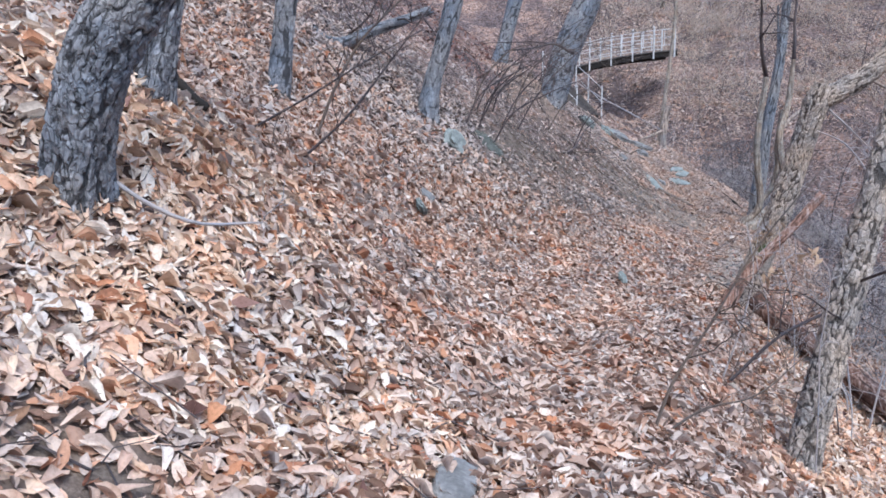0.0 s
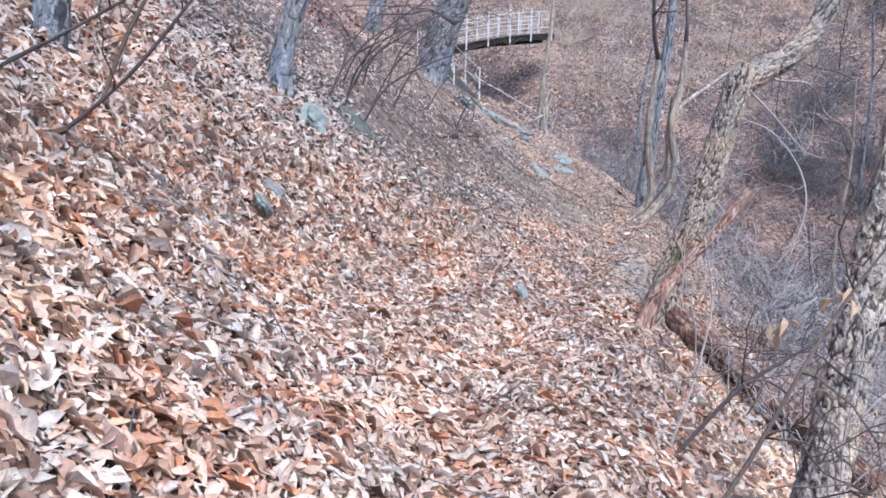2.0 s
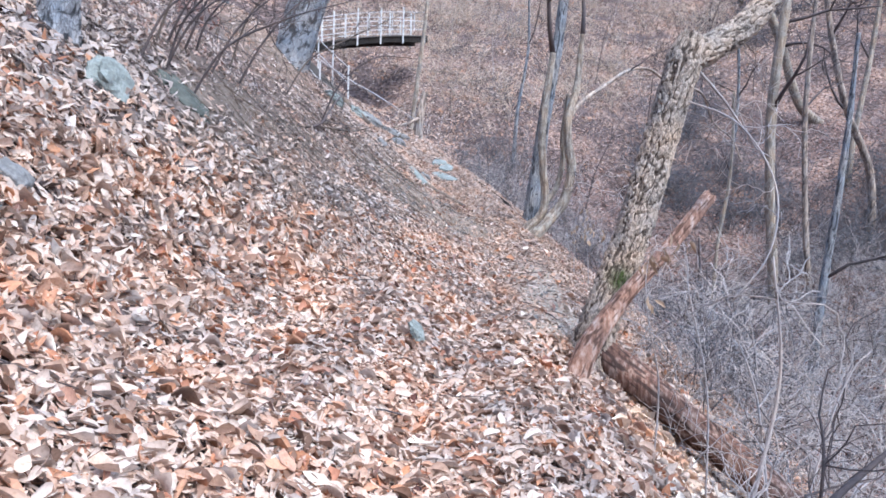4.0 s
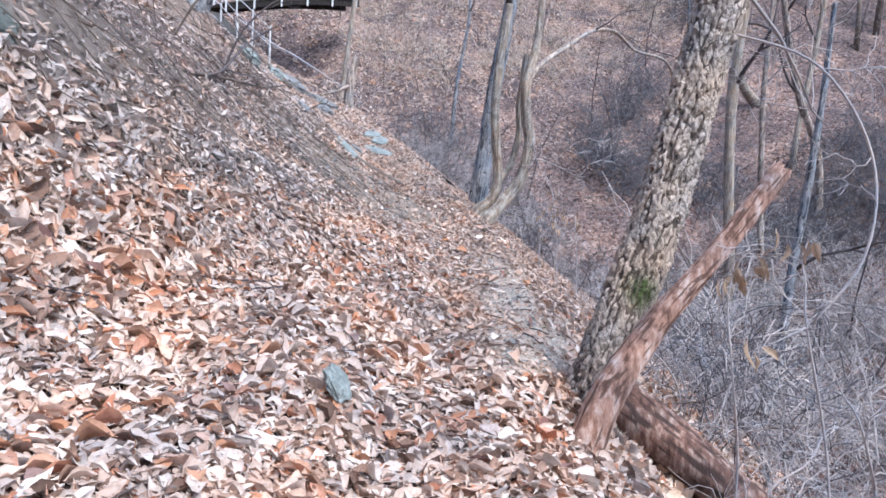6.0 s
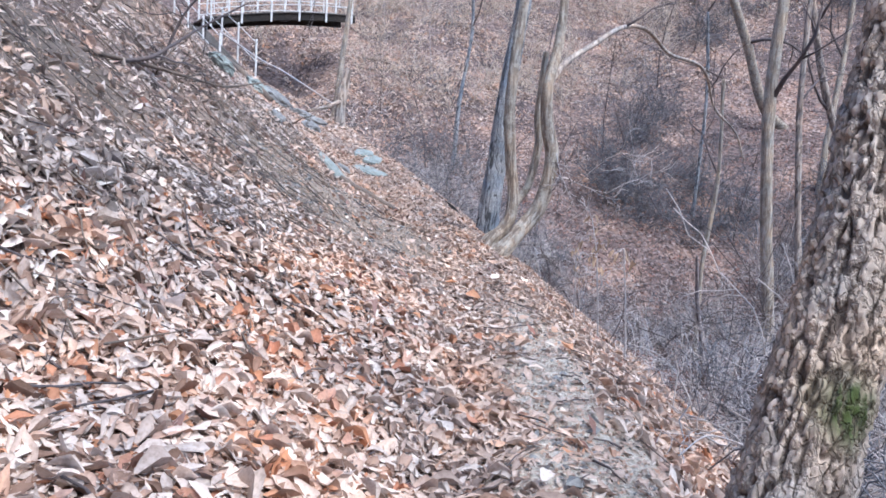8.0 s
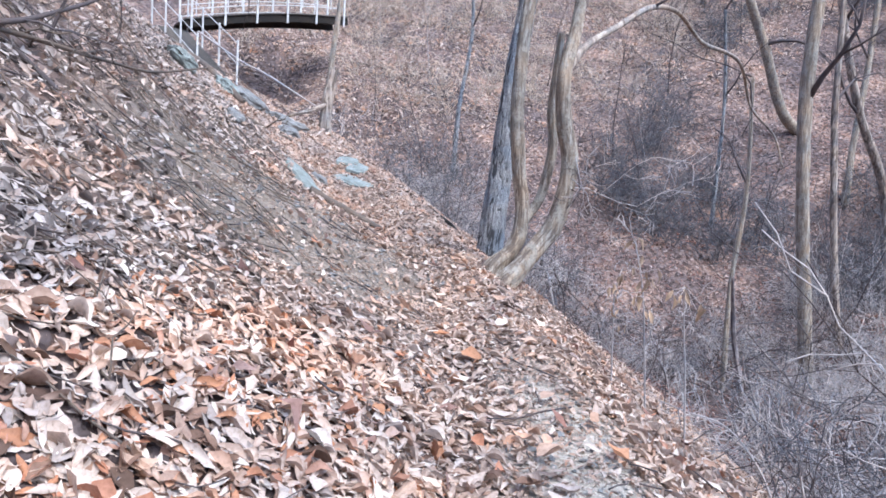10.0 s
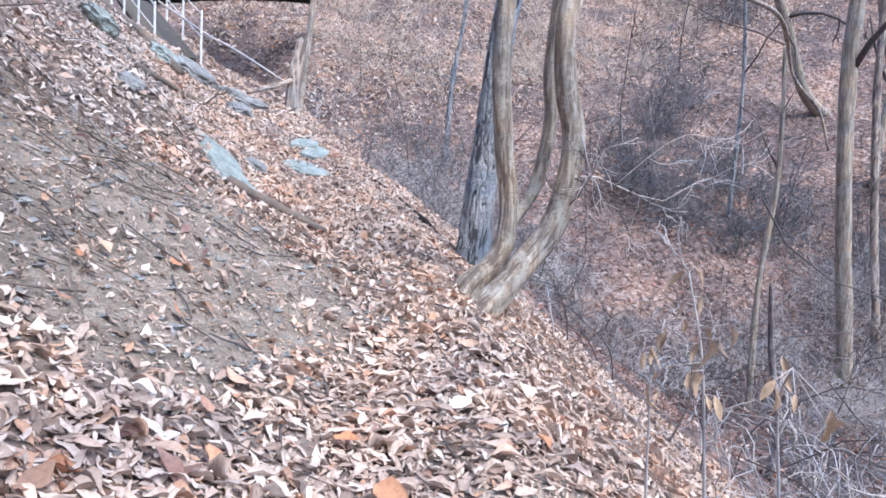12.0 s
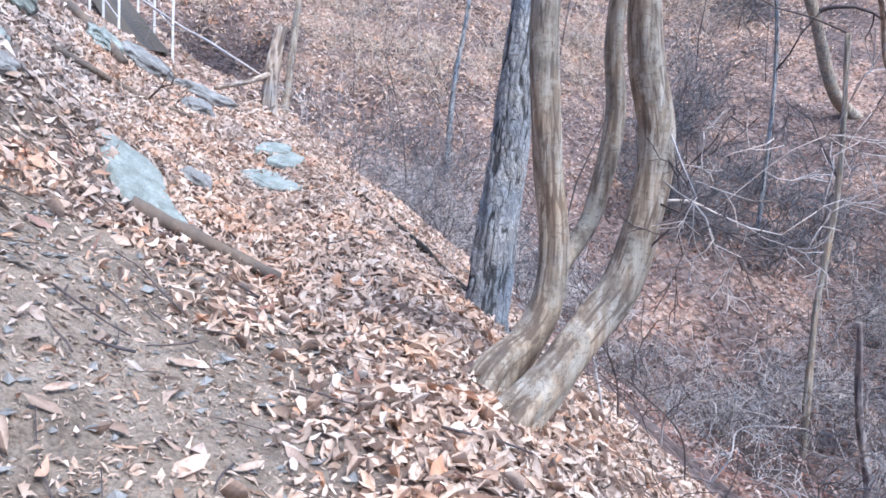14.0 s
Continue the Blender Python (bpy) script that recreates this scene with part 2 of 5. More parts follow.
def trail_offset(x, y):
    return (x - np.interp(y, TRAIL_Y, TRAIL_X)) * 0.91


def height(x, y):
    x, y = np.asarray(x, float), np.asarray(y, float)
    d, base = trail_offset(x, y), np.interp(y, TRAIL_Y, TRAIL_Z)
    u = np.maximum(-d - 0.25, 0)
    near = np.minimum(u, 3)
    up = 0.42 * near + 0.08 * near ** 2 + 60 * (1 - np.exp(-0.8 * np.maximum(u - 3, 0) / 60))
    up = up * np.interp(y, [0, 6, 9, 12, 15], [1.3, 1.25, 1.02, 1.0, 1.02])
    up = up - 0.38 * np.exp(-((u - 1.7) / 0.95) ** 2) * np.interp(y, [7, 9, 12, 13.5], [0, 1, 1, 0]) * np.clip(u, 0, 1)
    w = np.maximum(d - 0.45, 0)
    down = 0.77 * w * w / (w + 0.45)
    bank = base + up - down
    rise = np.maximum(y - 25.5, 0)
    floor_z = -3.9 - 0.05 * np.clip(22 - y, 0, 40)
    east = np.maximum(x - 15, 0)
    floor_z = floor_z + 75 * (1 - np.exp(-(0.8 * rise * rise / (rise + 1.5) + 0.2 * east + 0.3 * np.maximum(x - 27, 0)) / 75))
    z = smooth_max(bank, floor_z)
    z = z + 0.5 * np.exp(-((x + 1.9) ** 2 + (y - 4.5) ** 2) / 1.3)
    z = z + 0.6 * np.exp(-((x - 2.5) ** 2 + (y - 19.7) ** 2) / 2.2)
    z = z + 0.34 * np.exp(-((x - 5.25) ** 2 + (y - 20.55) ** 2) / 0.75) - 0.2 * np.exp(-((x - 0.5) ** 2 + (y - 11.1) ** 2) / 1.1)
    z = z - 1.9 * np.exp(-(x - 9.4) ** 2 / 3.2 - (y - 39.4) ** 2 / 4)
    far = np.clip((np.hypot(x - 5, y - 12) - 6) / 20, 0, 1)
    z = z + value_noise(x * 0.35, y * 0.35, 1) * (0.16 + 0.9 * far) + value_noise(x * 1.1, y * 1.1, 2) * (0.09 + 0.25 * far)
    return z + value_noise(x * 3.1, y * 3.1, 3) * 0.05


# ---- mesh helpers ----
def mesh_object(name, verts, faces, material, parent=None, label="", smooth=True, floats=None):
    me = bpy.data.meshes.new(name)
    me.from_pydata([tuple(v) for v in verts], [], faces)
    me.materials.append(material)
    if smooth:
        me.polygons.foreach_set("use_smooth", [True] * len(me.polygons))
    for key, values in (floats or {}).items():
        me.attributes.new(key, "FLOAT", "POINT").data.foreach_set("value", np.asarray(values, np.float32))
    ob = new(name, me)
    ob.parent = parent
    if label:
        ob["label"] = label
    return ob


def empty(name, at, label, category, group=""):
    ob = new(name)
    ob.empty_display_size = 0.2
    ob.location = at
    return tagged(ob, label, category, group)


def spline(points, n):
    """n places along a smooth curve through the points."""
    p = np.array(points, float)
    s = np.r_[0, np.cumsum(np.linalg.norm(np.diff(p[:, :3], axis=0), axis=1))]
    m = np.gradient(p, s, axis=0)
    out = []
    for q in np.linspace(0, s[-1], n):
        i = min(np.searchsorted(s, q, "right") - 1, len(s) - 2)
        h = s[i + 1] - s[i]
        t = (q - s[i]) / h
        out.append((2 * t ** 3 - 3 * t ** 2 + 1) * p[i] + (t ** 3 - 2 * t ** 2 + t) * h * m[i] + (3 * t ** 2 - 2 * t ** 3) * p[i + 1] + (t ** 3 - t ** 2) * h * m[i + 1])
    return np.array(out)


def rings(path, radii, sides):
    """Circles along a path, without twist: centres, and two axes each."""
    tang = np.gradient(path, axis=0)
    tang /= np.linalg.norm(tang, axis=1)[:, None]
    side = np.cross(tang[0], (0.31, 0.95, 0.05))
    out = []
    for c, t, r in zip(path, tang, radii):
        side = side - t * (side @ t)
        side /= np.linalg.norm(side)
        up = np.cross(t, side)
        a = np.arange(sides) * 2 * math.pi / sides
        out.append(c + r * (np.cos(a)[:, None] * side + np.sin(a)[:, None] * up))
    return np.array(out)


def tube_into(verts, faces, path, radii, sides, caps=True):
    base, n = len(verts), len(path)
    verts.extend(map(tuple, rings(np.asarray(path), radii, sides).reshape(-1, 3)))
    for i in range(n - 1):
        for k in range(sides):
            a, b = base + i * sides + k, base + i * sides + (k + 1) % sides
            faces.append((a, b, b + sides, a + sides))
    if caps:
        faces.append(tuple(base + (n - 1) * sides + k for k in range(sides)))
        faces.append(tuple(base + k for k in reversed(range(sides))))


def ring_noise(x, y, wrap, k):
    """Value noise that closes round a trunk: x wraps."""
    i, j = np.floor(x), np.floor(y)
    u, v = fade(x - i), fade(y - j)
    i0, i1 = np.mod(i, wrap), np.mod(i + 1, wrap)
    a, b, c, d = hashed(i0, j, k), hashed(i1, j, k), hashed(i0, j + 1, k), hashed(i1, j + 1, k)
    return (a + (b - a) * u) * (1 - v) + (c + (d - c) * u) * v - 0.5


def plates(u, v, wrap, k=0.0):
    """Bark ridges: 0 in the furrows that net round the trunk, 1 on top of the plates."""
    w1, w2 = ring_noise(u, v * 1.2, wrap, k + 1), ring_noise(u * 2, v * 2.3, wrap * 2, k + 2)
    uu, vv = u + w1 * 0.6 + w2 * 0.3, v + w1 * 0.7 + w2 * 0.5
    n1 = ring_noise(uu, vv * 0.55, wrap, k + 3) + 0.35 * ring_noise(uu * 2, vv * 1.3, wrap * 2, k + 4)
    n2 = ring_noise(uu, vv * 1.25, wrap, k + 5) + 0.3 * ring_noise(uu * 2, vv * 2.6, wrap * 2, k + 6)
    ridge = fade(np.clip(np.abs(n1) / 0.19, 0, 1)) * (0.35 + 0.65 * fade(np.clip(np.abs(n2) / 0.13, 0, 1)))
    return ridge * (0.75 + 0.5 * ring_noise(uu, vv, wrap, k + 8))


def bark_tube(name, points, material, parent, plate=(0.05, 0.11), relief=0.014, sides=44, step=0.022, flare=0.0, label="", jag=0.0, moss_at=None, knots=0.03):
    """A trunk or limb: points are (x, y, z, radius); plates of bark stand out in true relief."""
    length = sum(math.dist(a[:3], b[:3]) for a, b in zip(points, points[1:]))
    n = max(6, int(length / step))
    c = spline(points, n)
    path, r = c[:, :3] - np.array(parent.location), c[:, 3]
    along = np.linspace(0, length, n)
    if flare:
        r = r * (1 + flare * np.exp(-along / 0.16))
    ring = rings(path, r, sides)
    ang = np.arange(sides) / sides
    seed = points[0][0] * 3.7 + points[0][1]
    wrap = max(5, round(2 * math.pi * float(np.mean(r)) / plate[0]))
    uu, vv = np.meshgrid(ang * wrap, along / plate[1])
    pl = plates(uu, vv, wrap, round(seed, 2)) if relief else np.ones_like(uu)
    lump = value_noise(np.cos(ang * 6.283)[None, :] * 1.6 + 9 + 0 * vv, np.sin(ang * 6.283)[None, :] * 1.6 + along[:, None] * 2.2, seed + 3)
    if flare:
        lobes = 0.22 * np.exp(-along / 0.22)[:, None] * np.cos(2 * math.pi * 4 * ang + seed)[None, :]
        lump = lump + lobes / max(knots, 0.01) * 0.25
    fine = ring_noise(uu * 3, vv * 3, wrap * 3, seed + 5) + 0.7 * ring_noise(uu * 6, vv * 6, wrap * 6, seed + 6)
    out = ring - path[:, None, :]
    unit = out / np.linalg.norm(out, axis=2)[:, :, None]
    ring = ring + unit * (relief * (pl - 0.6) * (0.7 + 0.6 * value_noise(uu * 0.5, vv * 0.5, seed + 9)) + knots * lump + relief * 0.5 * fine)[:, :, None]
    if jag:
        tang = (path[-1] - path[-2]) / np.linalg.norm(path[-1] - path[-2])
        spike = hashed(np.arange(sides), 3, seed) * jag
        ring[-1] += tang * spike[:, None]
        ring[-2] += tang * spike[:, None] * 0.4
    verts = ring.reshape(-1, 3)
    faces = [(i * sides + k, i * sides + (k + 1) % sides, (i + 1) * sides + (k + 1) % sides, (i + 1) * sides + k) for i in range(n - 1) for k in range(sides)]
    faces.append(tuple((n - 1) * sides + k for k in range(sides)))
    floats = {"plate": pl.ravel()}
    if moss_at is not None:
        q = verts + np.array(parent.location)
        floats["moss"] = np.clip(1.7 - 1.5 * np.linalg.norm((q - np.array(moss_at)) / np.array((0.15, 0.24, 0.16)), axis=1), 0, 1) * np.clip(0.3 + pl.ravel(), 0, 1)
    return mesh_object(name, verts, faces, material, parent, label, floats=floats)


def grow(rng, start, way, length, radius, depth, droop=0.0, wander=0.25, forks=(3, 6), out=None, fine=0):
    """Branch lines with their radii: (points, radii, depth), the first one the stem."""
    out = [] if out is None else out
    n = (5 if depth else 3) + fine
    way = np.array(way, float) / np.linalg.norm(way)
    pts, p, w = [np.array(start, float)], np.array(start, float), way
    for _ in range(n - 1):
        w = w + rng.normal(0, wander, 3) + np.array((0, 0, -droop))
        w /= np.linalg.norm(w)
        p = p + w * length / (n - 1)
        pts.append(p)
    radii = np.linspace(radius, radius * 0.35, n)
    out.append((np.array(pts), radii, depth))
    if depth:
        for _ in range(rng.integers(*forks)):
            i = rng.integers(2, n)
            side = rng.normal(0, 1, 3)
            side -= w * (side @ w)
            side /= np.linalg.norm(side)
            grow(rng, pts[i], w * 0.75 + side * rng.uniform(0.5, 1.1), length * rng.uniform(0.4, 0.7), radii[i] * 0.62, depth - 1, droop, wander, forks, out, fine)
    return out


def branches_object(name, lines, material, parent=None, label="", least=0.003):
    verts, faces = [], []
    for pts, radii, depth in lines:
        tube_into(verts, faces, pts, np.maximum(radii, least), 5 if depth > 1 else 3, depth > 0)
    return mesh_object(name, verts, faces, material, parent, label)


def ground_z(x, y):
    return float(height(x, y))


# ---- ground ----
def soil_amount(x, y):
    """Where the leaves are thin and bare earth shows."""
    d = trail_offset(x, y)
    a = 1.5 * np.exp(-(((y - 17.2) / 1.75) ** 2 + ((d + 1.35) / 1.2) ** 2))
    b = 1.25 * np.exp(-(((y - 11.5) / 0.8) ** 2 + ((d - 0.5) / 0.42) ** 2))
    c = 1.0 * np.exp(-(((y - 13.0) / 2.0) ** 2 + ((d - 0.42) / 0.38) ** 2))
    h = 0.6 * np.exp(-(((y - 14.3) / 2.6) ** 2 + ((d + 3.3) / 0.8) ** 2))
    e = 0.5 * np.exp(-(((y - 19.3) / 1.2) ** 2 + ((d + 2.0) / 0.8) ** 2))
    g = 0.45 * np.exp(-(((y - 18.5) / 2.2) ** 2 + ((d + 4.2) / 0.9) ** 2))
    k = 0.75 * np.exp(-(((y - 2.15) / 0.35) ** 2 + ((d + 1.25) / 0.45) ** 2))
    s = np.maximum.reduce([a, b, c, e, g, h, k])
    return np.clip(s * 1.45 + value_noise(x * 2.3, y * 2.3, 11) * 0.7 * np.minimum(s * 3, 1) - 0.1, 0, 1)


def trail_dust(x, y):
    """Dry trodden earth along the narrow tread."""
    d = trail_offset(x, y)
    return np.exp(-(((y - 12.8) / 2.8) ** 4 + ((d - 0.33) / 0.7) ** 4))


def axis_steps(lo, hi, fine_lo, fine_hi, fine):
    out, s, p = list(np.arange(fine_lo, fine_hi, fine)), fine, fine_hi
    while p < hi:
        out.append(p)
        s *= 1.07
        p += s
    s, p = fine, fine_lo - fine
    while p > lo:
        out.insert(0, p)
        s *= 1.07
        p -= s
    return np.array(out)


gx, gy = axis_steps(-320, 400, -4, 13, 0.13), axis_steps(-320, 420, -1, 24, 0.13)
mx, my = np.meshgrid(gx, gy)
mz = height(mx, my)
nx, ny = len(gx), len(gy)
quads = [(j * nx + i, j * nx + i + 1, (j + 1) * nx + i + 1, (j + 1) * nx + i) for j in range(ny - 1) for i in range(nx - 1)]
ground = mesh_object("ground", np.stack([mx, my, mz], -1).reshape(-1, 3), quads, m_ground, floats={"soil": soil_amount(mx, my).ravel(), "dust": trail_dust(mx, my).ravel()})
tagged(ground, "steep wooded ravine slope of soil and dead leaves", "ground", kind="structure")


# ---- fallen leaves ----
LEAF_ROWS = ((0.08, 0.08), (0.24, 0.19), (0.44, 0.24), (0.64, 0.22), (0.84, 0.12))


def scatter_leaves(name, x, y, size, rng, label, tilt=0.5, lift=0.036, simple=False, material=None):
    """One mesh of many curled leaves, each of them its own island."""
    n = len(x)
    e = 0.05
    nrm = np.stack([height(x - e, y) - height(x + e, y), height(x, y - e) - height(x, y + e), np.full(n, 2 * e)], -1)
    nrm /= np.linalg.norm(nrm, axis=1)[:, None]
    nrm = nrm + rng.normal(0, tilt, (n, 3))
    nrm /= np.linalg.norm(nrm, axis=1)[:, None]
    a = rng.normal(0, 1, (n, 3))
    a -= nrm * np.sum(a * nrm, 1)[:, None]
    a /= np.linalg.norm(a, axis=1)[:, None]
    b = np.cross(nrm, a)
    tri = [(0, 2, 1), (0, 3, 2)]
    if simple == 2:
        tpl = np.array([(0, 0), (0.45, 0.24), (0.5, -0.24), (1, 0)])
        tri = np.array([(0, 2, 1), (1, 2, 3)])
    else:
        widths = ((0.3, 0.24), (0.72, 0.21)) if simple else LEAF_ROWS
        tpl = np.array([(0, 0)] + [(q, w * s) for q, w in widths for s in (1, 0, -1)] + [(1, 0)])
        last = len(tpl) - 1
        for r in range(1, last - 3, 3):
            for k in (r, r + 1):
                tri += [(k, k + 1, k + 4), (k, k + 4, k + 3)]
        tri = np.array(tri + [(last - 3, last - 2, last), (last - 2, last - 1, last)])
    u, v = tpl[:, 0][None], tpl[:, 1][None]
    wide = rng.uniform(0.38, 0.98, n)[:, None]
    skew = rng.normal(0, 0.12, n)[:, None]
    roll = np.where(rng.uniform(0, 1, n) < 0.35, rng.normal(2.6, 1.2, n), rng.normal(0.2, 0.8, n))
    c1, c2, c3 = roll[:, None], rng.normal(0.25, 0.5, n)[:, None], rng.normal(0, 0.5, n)[:, None]
    jit = rng.normal(0, 0.026, (n, tpl.shape[0])) * (0.1 + np.abs(v) * 3)
    lu = (u - 0.5)
    lv = v * wide + skew * u + jit
    lw = c1 * v * v * 1.6 + c2 * (lu ** 2 - 0.1) + c3 * lu * v + 0.05 * np.sin(9 * u + 20 * skew) * np.abs(v) * 4 + jit * 0.25
    s = size[:, None]
    at = np.stack([x, y, height(x, y) + rng.uniform(0.004, lift, n)], -1)
    p = at[:, None, :] + (lu * s)[:, :, None] * a[:, None, :] + (lv * s)[:, :, None] * b[:, None, :] + (lw * s)[:, :, None] * nrm[:, None, :]
    k = tpl.shape[0]
    verts = p.reshape(-1, 3).astype(np.float32)
    faces = (tri[None] + (np.arange(n) * k)[:, None, None]).reshape(-1, 3)
    me = bpy.data.meshes.new(name)
    me.vertices.add(len(verts))
    me.vertices.foreach_set("co", verts.ravel())
    me.loops.add(faces.size)
    me.loops.foreach_set("vertex_index", faces.ravel().astype(np.int32))
    me.polygons.add(len(faces))
    me.polygons.foreach_set("loop_start", np.arange(0, faces.size, 3, dtype=np.int32))
    me.polygons.foreach_set("use_smooth", np.ones(len(faces), bool))
    me.update(calc_edges=True)
    me.attributes.new("rib", "FLOAT", "POINT").data.foreach_set("value", np.tile(np.abs(tpl[:, 1]) / 0.24, n).astype(np.float32))
    for q in (material or m_leaf, m_leaf_pale, m_leaf_grey, m_leaf_sunlit):
        me.materials.append(q)
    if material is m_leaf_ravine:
        # uphill the pale leaf stands in for sun on the far hillside
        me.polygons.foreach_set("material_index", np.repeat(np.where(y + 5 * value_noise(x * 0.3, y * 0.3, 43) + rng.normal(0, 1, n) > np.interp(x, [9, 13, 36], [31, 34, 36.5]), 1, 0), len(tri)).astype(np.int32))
    if not material:
        j = value_noise(x * 0.9, y * 0.9, 41) + rng.normal(0, 0.3, n)
        kind = np.where(y + 1.2 * j > 14.7, 1, 0)
        kind = np.where((np.abs(trail_offset(x, y) - 0.35 + 0.5 * j) < 0.75) & (y + j > 11), 1, kind)
        kind = np.where((trail_offset(x, y) + 0.7 * j < np.interp(y, [11.5, 14], [-3, -1.6])) & (y + j > 11.6), 2, kind)
        d = trail_offset(x, y)
        # sun patch by the first tree, given as bright leaf colour
        kind = np.where(np.hypot((x + 1.7) * 0.8, (y - 4.0) * 0.55) + 0.9 * j < rng.uniform(0.5, 1.3, n), 3, kind)
        # the same bright warm leaf colour below the trail
        kind = np.where((d + 0.6 * j > 1.5) & (y > 5) & (y < 10.6) & (rng.uniform(0, 1, n) < 0.65), 3, kind)
        me.polygons.foreach_set("material_index", np.repeat(kind, len(tri)).astype(np.int32))
    return tagged(new(name, me), label, "leaves", kind="stuff")


def leaf_places(rng, count, x0, x1, y0, y1, keep):
    x, y = rng.uniform(x0, x1, count), rng.uniform(y0, y1, count)
    k = rng.uniform(0, 1, count) < keep(x, y)
    return x[k], y[k]


rng = np.random.default_rng(5)


def near_keep(x, y):
    d = trail_offset(x, y)
    thin = 1 - 0.96 * soil_amount(x, y)
    thin = thin * (1 - 0.65 * np.clip(-d - 1.8, 0, 1) * np.clip((y - 13) / 1.5, 0, 1))
    return np.where((d > np.where(y < 17, -9.5, -4.8)) & (d < 5.2), thin * np.clip(1.05 - np.abs(d + 0.3) / 9, 0.3, 1) * np.clip((5.2 - d) / 2.6, 0, 1) * np.clip((y + 4) / 4, 0, 1), 0.0)


def close_by(x, y):
    d = trail_offset(x, y)
    return (d > -1.9) & (d < 1.1) & (y < 16.8)


def leaf_size(n, y):
    return rng.gamma(5.5, 0.0168, n).clip(0.03, 0.165) * np.interp(y, [8, 11.5, 14.5, 22, 27], [1.02, 1.12, 0.76, 0.85, 1.1])


lx, ly = leaf_places(rng, 1040000, -9.5, 11, -4, 28, near_keep)
near = close_by(lx, ly)
scatter_leaves("leaf_litter", lx[near], ly[near], leaf_size(near.sum(), ly[near]), rng, "thick litter of curled tan and russet leaves on the slope", tilt=0.24)
lx, ly = lx[~near], ly[~near]
off = trail_offset(lx, ly)
mid = (off > -3.3) & (off < 2) & (ly < 19)
scatter_leaves("bank_leaf_litter", lx[mid], ly[mid], leaf_size(mid.sum(), ly[mid]) * 1.1, rng, "litter of dry tan leaves on the steep bank", simple=True)
scatter_leaves("upper_leaf_litter", lx[~mid], ly[~mid], leaf_size((~mid).sum(), ly[~mid]) * 1.15, rng, "thin litter of dry leaves high on the bank", simple=2)
lx, ly = leaf_places(rng, 300000, -14, 40, -2, 56, lambda x, y: np.where(near_keep(x, y) > 0, 0.1, 0.85) * (1 - 0.85 * soil_amount(x, y)) * np.clip(1.3 - np.hypot(x - 6, y - 16) / 38, 0.15, 1))
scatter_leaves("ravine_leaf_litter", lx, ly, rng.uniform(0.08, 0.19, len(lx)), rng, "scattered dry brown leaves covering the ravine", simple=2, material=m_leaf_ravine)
# the hillside's sun is carried by the pale leaf colour
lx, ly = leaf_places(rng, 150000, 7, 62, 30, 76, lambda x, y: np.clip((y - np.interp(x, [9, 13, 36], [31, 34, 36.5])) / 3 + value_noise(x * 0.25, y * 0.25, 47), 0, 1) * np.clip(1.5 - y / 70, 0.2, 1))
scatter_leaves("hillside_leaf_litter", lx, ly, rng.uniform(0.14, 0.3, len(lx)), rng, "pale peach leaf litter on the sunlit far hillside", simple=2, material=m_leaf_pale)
lx, ly = leaf_places(rng, 110000, 1.5, 8, 10, 21, lambda x, y: np.clip(soil_amount(x, y) * 0.9, 0, 1) * (1 - 0.75 * trail_dust(x, y)))
scatter_leaves("leaf_crumbs", lx, ly, rng.gamma(3, 0.0095, len(lx)).clip(0.012, 0.07), rng, "crumbled leaf bits strewn over bare soil", lift=0.012, simple=2, tilt=0.3, material=m_crumb)

lx, ly = leaf_places(rng, 36000, 2.5, 6.4, 10.4, 15.6, lambda x, y: np.clip(soil_amount(x, y) * 1.6, 0, 1) * (trail_offset(x, y) > -0.6))
scatter_leaves("trodden_leaves", lx, ly, rng.gamma(4, 0.0085, len(lx)).clip(0.015, 0.07), rng, "small trodden pale leaf pieces on the worn trail", lift=0.014, simple=2, tilt=0.25, material=m_leaf_pale)


# the leaves lying on top along the trail, one by one
def single_leaf(seed):
    g = np.random.default_rng(seed)
    rows = [(0.0, 0.0), (0.14, 0.13), (0.36, 0.27), (0.6, 0.24), (0.85, 0.12), (1.0, 0.0)]
    curl, bend, wide = g.normal(0.8, 1.0), g.normal(0.4, 0.5), g.uniform(0.7, 1.35)
    verts, faces = [], []
    for u, w in rows[1:-1]:
        for s in (1, 0, -1):
            v = s * w * wide * g.uniform(0.8, 1.2)
            verts.append((u - 0.5, v, curl * v * v * 1.6 + bend * ((u - 0.5) ** 2 - 0.1) + g.normal(0, 0.012)))
    verts = [(-0.5, 0, bend * 0.15)] + verts + [(0.5, g.normal(0, 0.05), bend * 0.15)]
    faces = [(0, 2, 1), (0, 3, 2), (10, 11, 13), (11, 12, 13)]
    for r in (1, 4, 7):
        faces += [(r, r + 1, r + 4, r + 3), (r + 1, r + 2, r + 5, r + 4)]
    me = bpy.data.meshes.new("leaf")
    me.from_pydata(verts, [], faces)
    me.polygons.foreach_set("use_smooth", [True] * len(faces))
    me.materials.append(m_leaf_single)
    return me


leaf_kinds = [single_leaf(900 + k) for k in range(14)]
g = np.random.default_rng(33)
